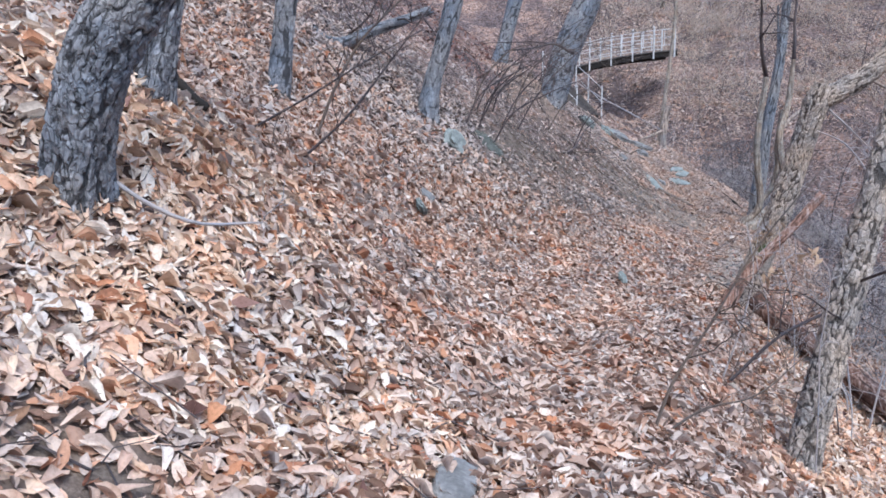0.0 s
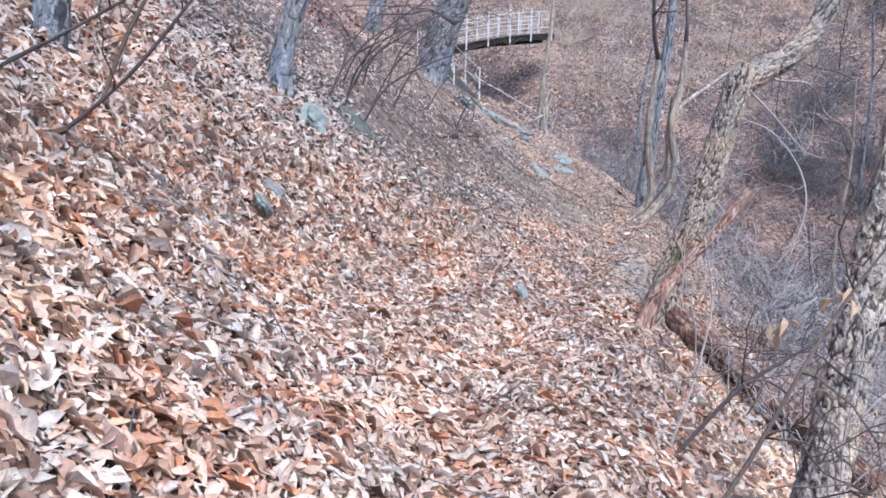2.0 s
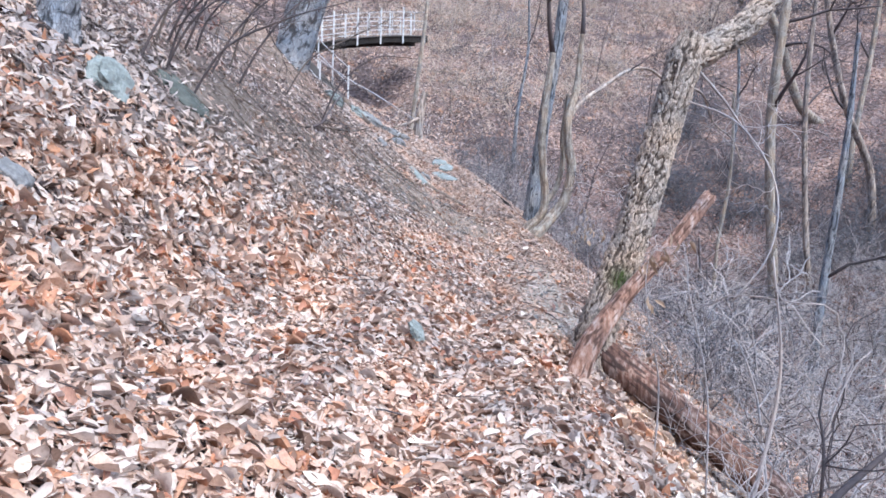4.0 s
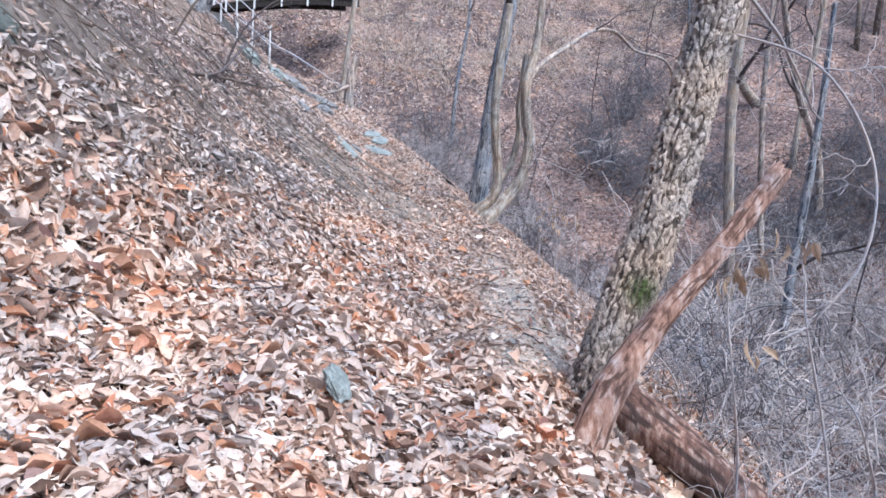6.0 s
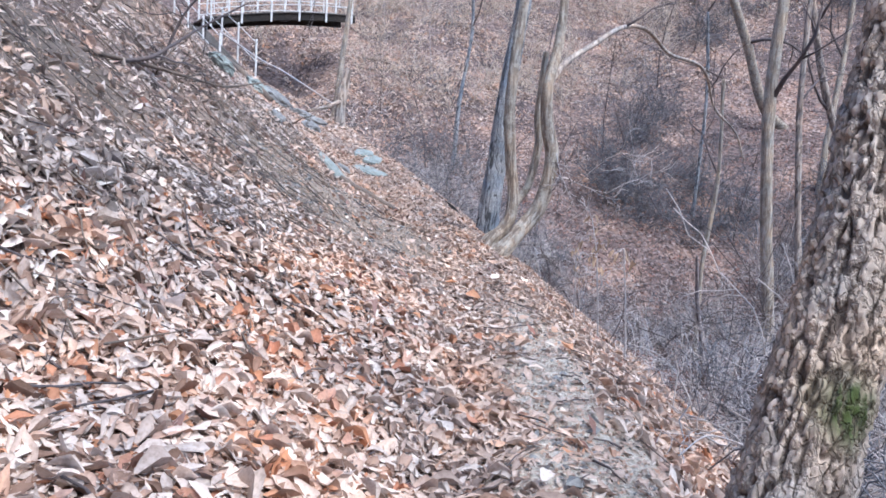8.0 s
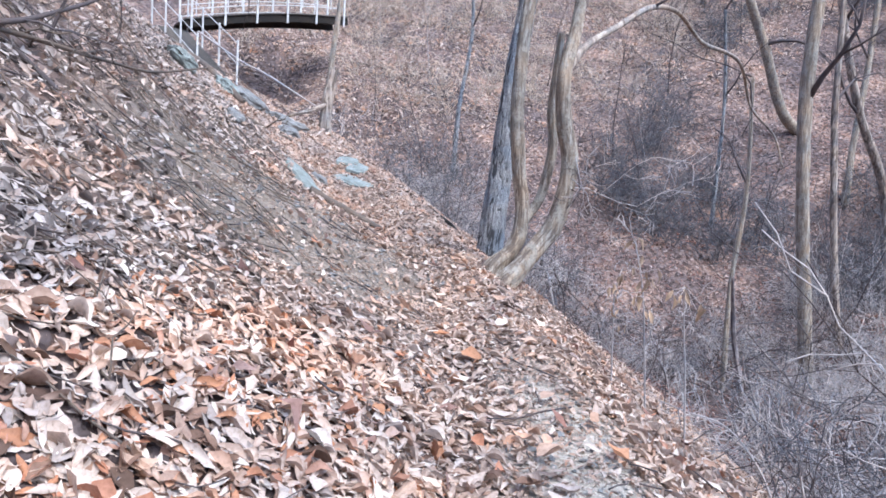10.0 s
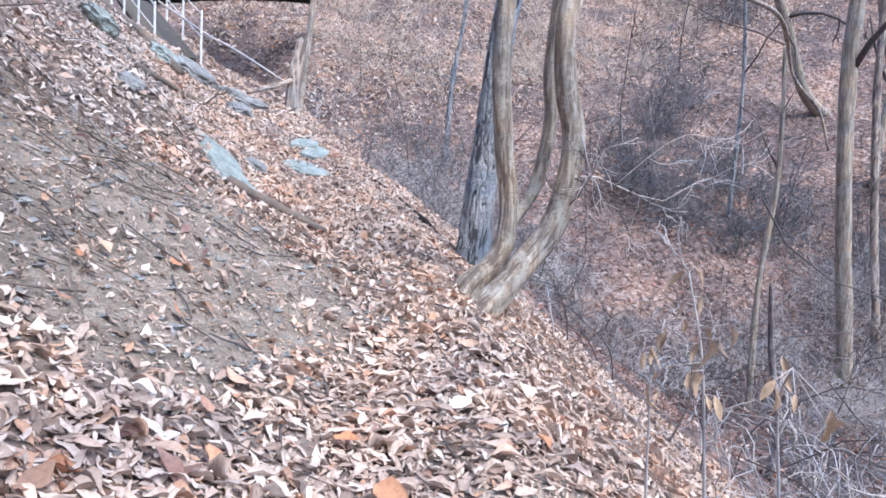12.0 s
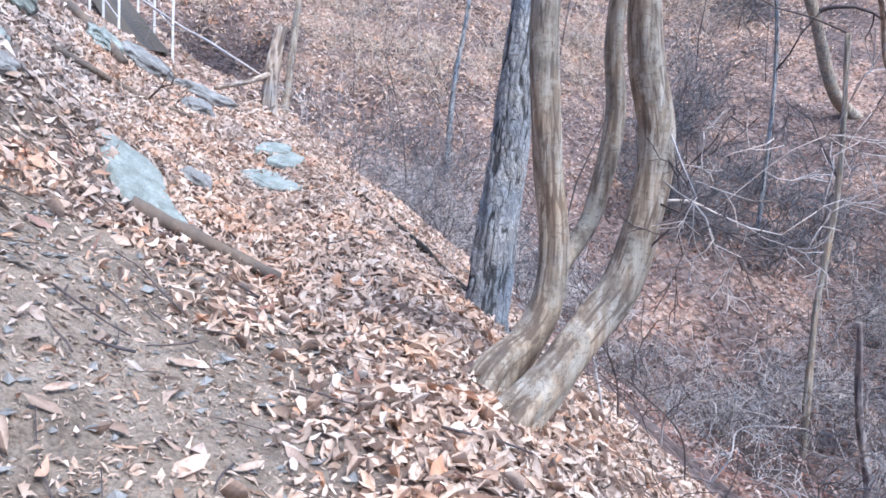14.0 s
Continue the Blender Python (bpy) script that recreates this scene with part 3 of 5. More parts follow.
for k in range(300):
    y = 2.2 + 14.6 * (k + g.uniform(0, 1)) / 300
    x = float(np.interp(y, TRAIL_Y, TRAIL_X)) + g.uniform(-1.6, 0.8)
    leaf = new("leaf", leaf_kinds[k % 14])
    leaf.parent = ground
    up = Vector((float(height(x - 0.1, y) - height(x + 0.1, y)), float(height(x, y - 0.1) - height(x, y + 0.1)), 0.2)).normalized()
    up = (up + Vector(g.normal(0, 0.18, 3))).normalized()
    leaf.matrix_local = Matrix.Translation((x, y, float(height(x, y)) + 0.055)) @ up.to_track_quat("Z", "Y").to_matrix().to_4x4() @ pose(0, 0, 0, 0, 0, g.uniform(0, 360)) @ Matrix.Scale(g.uniform(0.08, 0.15), 4)

# grit and pebbles on the worn strips of the trail
verts, faces = [], []
octa = np.array([(1, 0, 0), (0, 1, 0), (-1, 0, 0), (0, -1, 0), (0, 0, 1), (0, 0, -1)], float)
while len(verts) < 6 * 1500:
    y = g.uniform(10.4, 19)
    x = float(np.interp(y, TRAIL_Y, TRAIL_X)) + g.uniform(-2.6, 0.9)
    if float(soil_amount(np.array(x), np.array(y))) < g.uniform(0.2, 1):
        continue
    b, s = len(verts), g.gamma(2, 0.006) + 0.004
    q = octa * g.uniform(0.6, 1.3, (6, 1)) * (s, s * g.uniform(0.6, 1), s * g.uniform(0.35, 0.7)) + g.normal(0, 0.15 * s, (6, 3))
    verts.extend(map(tuple, q + (x, y, float(height(x, y)) + s * 0.25)))
    faces.extend((b + i, b + (i + 1) % 4, b + 4) for i in range(4))
    faces.extend((b + (i + 1) % 4, b + i, b + 5) for i in range(4))
tagged(mesh_object("gravel", verts, faces, m_stone, smooth=False), "small grey pebbles on the worn trail", "gravel", kind="stuff")


# ---- trees beside the trail ----
def tree(at, label, group=""):
    return empty("tree", at, label, "tree", group)


def limb_lines(seed, start, way, length, radius, depth=2, **kw):
    return grow(np.random.default_rng(seed), start, way, length, radius, depth, **kw)


def crown(parent, seed, start, way, length, radius, depth=3, material=None, name="branch"):
    p = np.array(start) - np.array(parent.location)
    return branches_object(name, limb_lines(seed, p, way, length, radius, depth), material or m_twig, parent)


def rooted(x, y, dz=-0.3):
    return (x, y, ground_z(x, y) + dz)


# furrowed leaning tree at the first bend, and a second one behind it
t = tree(rooted(-1.9, 3.55), "leaning tree with deeply furrowed grey bark on the bank")
bark_tube("trunk", [(-1.79, 3.55, t.location.z, 0.155), (-1.74, 3.5, 1.35, 0.15), (-1.6, 3.46, 1.75, 0.155), (-1.36, 3.5, 2.15, 0.155), (-0.95, 3.6, 2.9, 0.145), (-0.7, 3.8, 4.2, 0.12)], m_bark, t, (0.034, 0.075), 0.024, 150, 0.01, knots=0.015, flare=0.12)
crown(t, 1, (-0.7, 3.8, 4.2), (0.3, 0.2, 1), 3.5, 0.1)
t = tree(rooted(-1.92, 4.75), "upright grey tree with rough bark behind a leaning tree")
bark_tube("trunk", [(-1.92, 4.75, t.location.z, 0.15), (-1.84, 4.75, 1.9, 0.12), (-1.74, 4.75, 2.6, 0.12), (-1.6, 4.8, 4.0, 0.1)], m_bark, t, (0.036, 0.09), 0.018, 90, 0.014, flare=0.3)
crown(t, 2, (-1.6, 4.8, 4.0), (0.1, 0.2, 1), 3, 0.09)

# trees further up the bank
t = tree(rooted(-2.12, 9.3), "slender grey tree rooted on the leafy bank")
bark_tube("trunk", [(-2.12, 9.3, t.location.z, 0.17), (-2.03, 9.3, 2.9, 0.13), (-1.97, 9.3, 3.4, 0.125), (-1.8, 9.35, 5.2, 0.1)], m_bark, t, (0.06, 0.14), 0.018, 56, 0.022, flare=0.35)
crown(t, 3, (-1.8, 9.35, 5.2), (0.1, 0, 1), 3, 0.08)
t = tree(rooted(-0.3, 12.2), "grey tree leaning downhill from the bank")
bark_tube("trunk", [(-0.3, 12.2, t.location.z, 0.2), (-0.2, 12.2, 2.7, 0.15), (0.0, 12.2, 3.4, 0.145), (0.2, 12.2, 4.2, 0.14), (0.5, 12.3, 6, 0.11)], m_bark, t, (0.06, 0.14), 0.018, 56, 0.022, flare=0.35)
crown(t, 4, (0.5, 12.3, 6), (0.2, 0, 1), 3, 0.09)
t = tree(rooted(2.75, 19.2, -0.5), "big leaning tree with furrowed grey bark on the bank")
bark_tube("trunk", [(2.7, 19.2, t.location.z, 0.42), (2.85, 19.2, 3.2, 0.38), (3.2, 19.2, 4.4, 0.36), (3.7, 19.2, 5.6, 0.34), (4.4, 19.3, 7.7, 0.26)], m_bark, t, (0.06, 0.14), 0.02, 48, 0.04, flare=0.2)
crown(t, 5, (4.4, 19.3, 7.7), (0.3, 0, 1), 4, 0.2)
crown(t, 51, (3.2, 18.1, 4.2), (-0.7, -0.8, 0.2), 2.8, 0.04, 2)
t = tree(rooted(1.4, 20.0, -0.4), "grey tree behind a big leaning tree on the bank")
bark_tube("trunk", [(1.4, 20.0, t.location.z, 0.24), (1.6, 20, 4.6, 0.2), (1.9, 20, 5.8, 0.19), (2.3, 20, 7.2, 0.16)], m_bark, t, (0.05, 0.12), 0.014, 36, 0.04, flare=0.2)
crown(t, 6, (2.3, 20, 7.2), (0.2, 0, 1), 3, 0.12)

# leaning tree at the trail's lower edge
t = tree(rooted(2.98, 5.82, -0.2), "leaning tree with blocky furrowed bark below the trail")
bark_tube("trunk", [(2.95, 5.8, t.location.z, 0.15), (3.06, 5.86, -1.0, 0.14), (3.2, 5.93, -0.5, 0.135), (3.36, 6.02, 0.0, 0.132), (3.53, 6.11, 0.5, 0.13), (3.7, 6.2, 1.0, 0.127), (4.04, 6.4, 2.0, 0.12), (4.6, 6.7, 3.4, 0.1)], m_bark_grey, t, (0.04, 0.085), 0.03, 130, 0.011, knots=0.015, flare=0.2)
crown(t, 7, (4.6, 6.7, 3.4), (0.4, 0.2, 1), 3, 0.09)
crown(t, 71, (3.35, 5.95, 0.0), (-0.5, -0.4, 0.25), 0.8, 0.011, 2)
crown(t, 72, (3.45, 6.0, 0.3), (0.5, -0.5, 0.2), 1.3, 0.014, 3)

# plated tree with a broken stub beside it
t = tree(rooted(4.36, 10.62, -0.25), "leaning tree with thick plated bark and a moss patch")
bark_tube("trunk", [(4.34, 10.62, t.location.z, 0.215), (4.46, 10.66, -0.7, 0.2), (4.63, 10.71, -0.3, 0.187), (4.81, 10.76, 0.1, 0.18), (4.99, 10.8, 0.5, 0.176), (5.17, 10.85, 1.0, 0.172), (5.37, 10.89, 1.6, 0.168), (5.5, 10.91, 2.04, 0.172), (5.6, 10.92, 2.4, 0.16), (5.64, 10.92, 2.52, 0.12)], m_bark_brown, t, (0.044, 0.09), 0.038, 160, 0.012, knots=0.018, flare=0.18, moss_at=(4.74, 10.56, 0.1), jag=0.05)
bark_tube("limb", [(5.5, 10.92, 2.1, 0.12), (5.68, 10.94, 2.32, 0.15), (5.95, 10.97, 2.47, 0.155), (6.32, 11.0, 2.68, 0.145), (6.6, 11.05, 2.92, 0.14), (6.88, 11.1, 3.3, 0.135), (7.3, 11.2, 4.4, 0.12)], m_bark_brown, t, (0.044, 0.09), 0.034, 120, 0.014, label="thick limb bent sharply from the trunk", knots=0.015)
crown(t, 8, (7.3, 11.2, 4.4), (0.6, 0.1, 1), 3, 0.11)
crown(t, 81, (5.75, 10.9, 2.2), (0.7, -0.5, -0.7), 1.6, 0.016, 3, m_pale_twig)
bark_tube("broken_stub", [(4.02, 10.2, -0.85, 0.11), (4.18, 10.2, -0.45, 0.1), (4.48, 10.17, -0.02, 0.078), (4.85, 10.14, 0.38, 0.066), (5.26, 10.1, 0.88, 0.06)], m_rotten, t, (0.025, 0.2), 0.008, 40, 0.02, label="dead broken stub with reddish bare wood", jag=0.1)

# the fallen log under it
log = empty("fallen_log", (4.55, 10.45, ground_z(4.55, 10.45)), "rotten reddish fallen log sliding down the slope", "log")
bark_tube("bole", [(4.5, 10.7, -0.55, 0.15), (4.85, 10.38, -0.84, 0.16), (5.3, 9.97, -1.26, 0.165), (5.84, 9.49, -1.76, 0.16), (6.4, 9.0, -2.3, 0.15)], m_log, log, (0.03, 0.3), 0.014, 44, 0.025, knots=0.05)

# clump of three stems
t = tree(rooted(8.75, 19.9, -0.2), "straight tree with dark ridged bark beside the trail")
bark_tube("trunk", [(8.58, 19.9, t.location.z, 0.2), (8.64, 19.9, 0.3, 0.18), (8.74, 19.9, 1.2, 0.165), (8.82, 19.9, 2.2, 0.15), (9.12, 19.95, 4, 0.125), (9.3, 20, 6, 0.1)], m_bark, t, (0.05, 0.24), 0.024, 80, 0.022, flare=0.3)
crown(t, 9, (9.3, 20, 6), (0.1, 0, 1), 3, 0.08)
t = tree(rooted(7.5, 17.7, -0.1), "clump of smooth curved stems leaning over the ravine")
bark_tube("stem", [(7.36, 17.78, t.location.z - 0.05, 0.112), (7.51, 17.82, 0.06, 0.102), (7.71, 17.85, 0.2, 0.094), (7.84, 17.86, 0.42, 0.087), (7.87, 17.87, 0.74, 0.082), (7.82, 17.88, 1.1, 0.08), (7.78, 17.88, 1.4, 0.08), (7.74, 17.88, 1.75, 0.078), (7.76, 17.9, 2.3, 0.075), (7.95, 18, 3.6, 0.065)], m_smooth, t, (0.022, 0.22), 0.0045, 64, 0.02, flare=0.2, knots=0.018)
bark_tube("stem", [(7.34, 17.52, t.location.z - 0.08, 0.12), (7.49, 17.55, -0.09, 0.112), (7.64, 17.57, 0.03, 0.108), (7.89, 17.6, 0.28, 0.105), (8.12, 17.6, 0.54, 0.102), (8.24, 17.6, 0.86, 0.098), (8.3, 17.6, 1.32, 0.093), (8.19, 17.6, 1.75, 0.09), (8.15, 17.6, 2.15, 0.082), (8.36, 17.7, 2.9, 0.07), (8.5, 17.8, 4, 0.05)], m_smooth, t, (0.022, 0.22), 0.0045, 64, 0.02, flare=0.2, knots=0.018)
bark_tube("stem", [(7.86, 17.88, 0.5, 0.05), (7.97, 17.92, 0.64, 0.058), (8.14, 17.95, 0.84, 0.056), (8.23, 17.95, 1.13, 0.057), (8.29, 17.95, 1.48, 0.058), (8.25, 17.95, 1.88, 0.052), (8.27, 17.95, 2.2, 0.05), (8.34, 17.97, 2.8, 0.045)], m_smooth, t, (0.02, 0.22), 0.004, 48, 0.02, knots=0.012)
bark_tube("bough", [(8.17, 17.6, 2.3, 0.05), (8.42, 17.72, 2.55, 0.046), (9.25, 18.1, 3.05, 0.04), (10.16, 18.5, 3.52, 0.035), (10.97, 18.9, 3.66, 0.032), (11.8, 19.3, 3.47, 0.03), (13.46, 19.9, 3.28, 0.028), (13.91, 20.1, 2.77, 0.024), (14.87, 20.3, 2.24, 0.019), (15.26, 20.4, 1.73, 0.012)], m_deadwood, t, (0.03, 0.3), 0.0, 12, 0.05, label="long grey bough hanging over the ravine", knots=0.012)
crown(t, 13, (10.16, 18.5, 3.52), (0.7, 0.3, 0.55), 1.2, 0.02, 2)
crown(t, 14, (13.46, 19.9, 3.28), (0.6, 0.2, -0.4), 1.2, 0.014, 2)
crown(t, 10, (7.95, 18, 3.6), (0, 0, 1), 2, 0.06)
crown(t, 11, (8.5, 17.8, 4), (0.2, 0, 1), 2, 0.05)
crown(t, 12, (8.28, 17.6, 1.0), (0.6, -0.2, -0.1), 1.1, 0.01, 3, m_pale_twig)
for k in range(6):
    crown(t, 120 + k, (8.22 + 0.02 * k, 17.52, 0.75 + 0.12 * k), (0.3 - 0.2 * (k % 2), -0.4, 0.35 - 0.25 * k), 0.55, 0.006, 2, m_pale_twig if k % 2 else m_twig)


# ---- stones ----
def stone(name, at, size, seed, material, label, turn=0.0, tip=(0, 0), rough=0.25, boxy=0.35):
    bm = bmesh.new()
    bmesh.ops.create_icosphere(bm, subdivisions=4, radius=1)
    off = Vector((seed * 3.1, seed * 1.7, seed))
    for v in bm.verts:
        q = v.co.copy()
        m = max(abs(q.x), abs(q.y), abs(q.z))
        q = q.lerp(q / m, boxy)
        k = 1 + rough * noise.noise(q * 1.3 + off) + rough * 0.4 * noise.noise(q * 3.5 + off)
        k += rough * 0.5 * (abs(noise.noise(q * 2.1 - off)) - 0.2)
        v.co = Vector((q.x * size[0], q.y * size[1], q.z * size[2])) * k
    me = bpy.data.meshes.new(name)
    bm.to_mesh(me)
    bm.free()
    me.materials.append(material)
    ob = new(name, me)
    ob.matrix_world = pose(*at, tip[0], tip[1], turn)
    return tagged(ob, label, "rock")


def stone_on(x, y, size, seed, material, label, turn=0.0, sink=0.35, tip=(0, 0), rough=0.25, name="rock"):
    ob = stone(name, (0, 0, 0), size, seed, material, label, turn, tip, rough)
    e = 0.3
    up = Vector((ground_z(x - e, y) - ground_z(x + e, y), ground_z(x, y - e) - ground_z(x, y + e), 2 * e)).normalized()
    fwd = Vector((-math.sin(radians(turn)), math.cos(radians(turn)), 0))
    fwd = (fwd - up * fwd.dot(up)).normalized()
    m = Matrix((fwd.cross(up), fwd, up)).transposed().to_4x4()
    m.translation = Vector((x, y, ground_z(x, y))) + up * size[2] * (1 - 2 * sink)
    ob.matrix_world = m @ pose(0, 0, 0, tip[0], tip[1], 0)
    return ob


def slab_on(x, y, size, seed, label, turn=0.0, lift=0.02, tip=(0, 0)):
    """A flat split slab with a broken outline, lying on the slope."""
    g = np.random.default_rng(seed)
    bm = bmesh.new()
    n = 13
    rim = []
    for k in range(n):
        a = 2 * math.pi * (k + g.uniform(-0.3, 0.3)) / n
        c, q = math.cos(a), math.sin(a)
        m = max(abs(c), abs(q)) ** 0.7 * g.uniform(0.94, 1.22)
        rim.append(bm.verts.new((c / m * size[0], q / m * size[1], size[2])))
    top = bm.faces.new(rim)
    down = bmesh.ops.extrude_face_region(bm, geom=[top])["geom"]
    for v in down:
        if isinstance(v, bmesh.types.BMVert):
            v.co.z = -size[2]
            v.co.x, v.co.y = v.co.x * 1.06, v.co.y * 1.06
    bmesh.ops.recalc_face_normals(bm, faces=bm.faces)
    bmesh.ops.bevel(bm, geom=bm.edges[:], offset=size[2] * 0.3, segments=1, affect="EDGES")
    # a thin split layer on part of the top
    layer = [bm.verts.new((v[0] * size[0], v[1] * size[1], size[2] + (0.4 if v[2] else -0.1) * size[2])) for v in ((-0.7, -0.85, 0), (0.5, -0.8, 0), (0.62, 0.1, 0), (0.1, 0.45, 0), (-0.75, 0.3, 0), (-0.62, -0.75, 1), (0.42, -0.7, 1), (0.52, 0.06, 1), (0.08, 0.36, 1), (-0.66, 0.24, 1))]
    bm.faces.new(layer[5:])
    for k in range(5):
        bm.faces.new((layer[k], layer[(k + 1) % 5], layer[5 + (k + 1) % 5], layer[5 + k]))
    me = bpy.data.meshes.new("slab")
    bm.to_mesh(me)
    bm.free()
    me.materials.append(m_slate)
    ob = tagged(new("slab", me), label, "rock")
    e = 0.3
    up = Vector((ground_z(x - e, y) - ground_z(x + e, y), ground_z(x, y - e) - ground_z(x, y + e), 2 * e)).normalized()
    fwd = Vector((-math.sin(radians(turn)), math.cos(radians(turn)), 0))
    fwd = (fwd - up * fwd.dot(up)).normalized()
    m = Matrix((fwd.cross(up), fwd, up)).transposed().to_4x4()
    m.translation = Vector((x, y, ground_z(x, y))) + up * lift
    ob.matrix_world = m @ pose(0, 0, 0, tip[0], tip[1], 0)
    return ob


stone_on(0.16, 11.95, (0.2, 0.22, 0.1), 1, m_slate, "pale blue-grey rock poking out of the leafy bank", 20, 0.3, (10, 15))
stone_on(0.8, 12.9, (0.22, 0.42, 0.1), 2, m_dark_stone, "dark rock ledge half buried in leaves", 50, 0.72)
stone_on(-0.3, 9.4, (0.3, 0.11, 0.05), 3, m_slate, "blue-grey flat stone tilted on the bank", 70, 0.2, (14, 20))
stone_on(-0.25, 9.95, (0.13, 0.12, 0.08), 4, m_stone, "grey stone among leaves on the bank", 10, 0.5)
stone_on(2.58, 10.4, (0.085, 0.095, 0.03), 15, m_slate, "small flat blue-grey stone among leaves", 38, -1.2, (30, 8), 0.34)
stone_on(0.05, 3.2, (0.2, 0.11, 0.035), 6, m_stone, "small flat grey stone on the trail", 80, 0.1, (0, 5), 0.15)
slab_on(5.86, 20.02, (0.27, 0.62, 0.028), 7, "long greenish-blue slate slab beside the trail", 24, 0.035)
slab_on(6.02, 19.78, (0.13, 0.2, 0.028), 71, "broken corner of greenish-blue slate beside the trail", 40, 0.035)
slab_on(7.2, 22.0, (0.22, 0.4, 0.028), 8, "flat blue-grey slab sunk in the trail", 15, 0.035)
slab_on(7.5, 23.2, (0.28, 0.22, 0.028), 9, "flat grey slab sunk in the trail", 70, 0.035)
stone_on(6.35, 21.1, (0.17, 0.14, 0.09), 10, m_stone, "grey stone in the leaves of the trail", 70, 0.35)
slab_on(7.55, 22.8, (0.3, 0.18, 0.028), 17, "flat greenish slab in the climbing trail", 60, 0.035)
stone_on(5.65, 25.2, (0.2, 0.26, 0.12), 18, m_slate, "pale blue-grey rock beside the climbing trail", 30, 0.3, (0, 10), 0.4)
stone_on(6.82, 24.9, (0.3, 0.22, 0.12), 19, m_stone, "weathered grey stone set in the trail", 80, 0.35)
stone_on(7.0, 26.2, (0.5, 0.35, 0.16), 12, m_stone, "weathered grey stone step on the climbing trail", 15, 0.3, (-10, 0))
stone_on(6.2, 25.6, (0.4, 0.3, 0.16), 13, m_stone, "weathered grey stone beside the climbing trail", 40, 0.3)
stone_on(4.75, 21.9, (0.16, 0.3, 0.12), 15, m_slate, "blue-grey rock poking out of the bank", 20, 0.3, (0, 15), 0.4)
stone_on(5.0, 20.2, (0.14, 0.12, 0.06), 16, m_stone, "small grey stone on bare soil", 60, 0.3)
stone_on(4.7, 24.2, (0.3, 0.36, 0.14), 14, m_slate, "blue-grey rock outcrop on the bank", 10, 0.3, (-20, 10))


# ---- sticks and small logs on the ground ----
def stick(name, x0, y0, x1, y1, r0, r1, seed, material, label, bend=0.05, lift=0.03, twigs=0):
    g = np.random.default_rng(seed)
    n = 9
    xs, ys = np.linspace(x0, x1, n), np.linspace(y0, y1, n)
    off = np.r_[0, g.normal(0, bend, n - 2), 0]
    ys = ys + off
    zs = height(xs, ys)
    zs = np.maximum(np.polyval(np.polyfit(np.arange(n), zs, 2), np.arange(n)), zs - 0.02) + lift + np.linspace(r0, r1, n) * 0.5
    ob = empty(name, (x0, y0, ground_z(x0, y0)), label, "branch" if name != "small_log" else "log")
    p = np.stack([xs, ys, zs], -1) - np.array(ob.location)
    lines = [(p, np.linspace(r0, r1, n) * g.uniform(0.85, 1.15, n), 3)]
    verts, faces = [], []
    tube_into(verts, faces, *lines[0][:2], 9)
    mesh_object("shaft", verts, faces, material, ob)
    for k in range(twigs):
        i = g.integers(2, n)
        branches_object("twig", grow(g, p[i], (g.normal(), g.normal(), 0.4), g.uniform(0.3, 0.9), r1 * 0.7 + 0.003, 1, 0.02), material, ob)
    return ob


stick("small_log", 5.8, 19.45, 6.7, 19.3, 0.06, 0.04, 1, m_deadwood, "weathered brown small log lying across the trail edge", 0.03, 0.03)
stick("fallen_branch", -2.36, 6.36, -2.0, 6.2, 0.06, 0.045, 8, m_beam, "short dark rotten branch at the foot of a tree", 0.01, 0.03)
stick("fallen_branch", 8.2, 22.3, 8.9, 20.0, 0.035, 0.045, 2, m_beam, "dark fallen branch lying down the slope", 0.04, 0.02)
stick("fallen_branch", 5.2, 23.4, 6.7, 24.0, 0.05, 0.02, 3, m_deadwood, "dead grey branch lying above a slate slab", 0.06, 0.04, 2)
stick("small_log", 4.4, 27.5, 5.9, 24.8, 0.09, 0.07, 4, m_deadwood, "weathered log lying along the bank", 0.05, 0.04)
bank_log = empty("fallen_log", (-2.0, 12.2, ground_z(-2.0, 12.2)), "pale weathered log leaning up from the bank", "log")
bark_tube("bole", [(-2.2, 12.2, ground_z(-2.2, 12.2) - 0.05, 0.1), (-1.9, 12.35, 3.43, 0.1), (-1.2, 12.7, 3.7, 0.095), (-0.6, 13.0, 3.96, 0.085), (-0.3, 13.1, 4.1, 0.07)], m_bark, bank_log, (0.03, 0.3), 0.006, 24, 0.03, knots=0.04, jag=0.12)
for k in range(4):
    crown(bank_log, 560 + k, (-1.6 + 0.4 * k, 12.5 + 0.15 * k, 3.6 + 0.15 * k), (0.5, -0.3, 0.5 - 0.3 * k), 0.9, 0.02, 2)

# hollow stump beside the climbing trail
st = empty("stump", rooted(8.35, 27.7), "splintered grey stump of a snapped tree", "stump")
bark_tube("bole", [(8.35, 27.7, st.location.z, 0.17), (8.38, 27.7, 2.7, 0.14), (8.45, 27.7, 3.3, 0.13), (8.52, 27.7, 3.6, 0.1)], m_deadwood, st, (0.04, 0.3), 0.02, 30, 0.04, flare=0.4, jag=0.35)
bark_tube("broken_limb", [(8.4, 27.65, 2.95, 0.05), (8.0, 27.5, 2.75, 0.045), (7.4, 27.2, 2.55, 0.03)], m_deadwood, st, (0.03, 0.3), 0.004, 12, 0.06, jag=0.1)


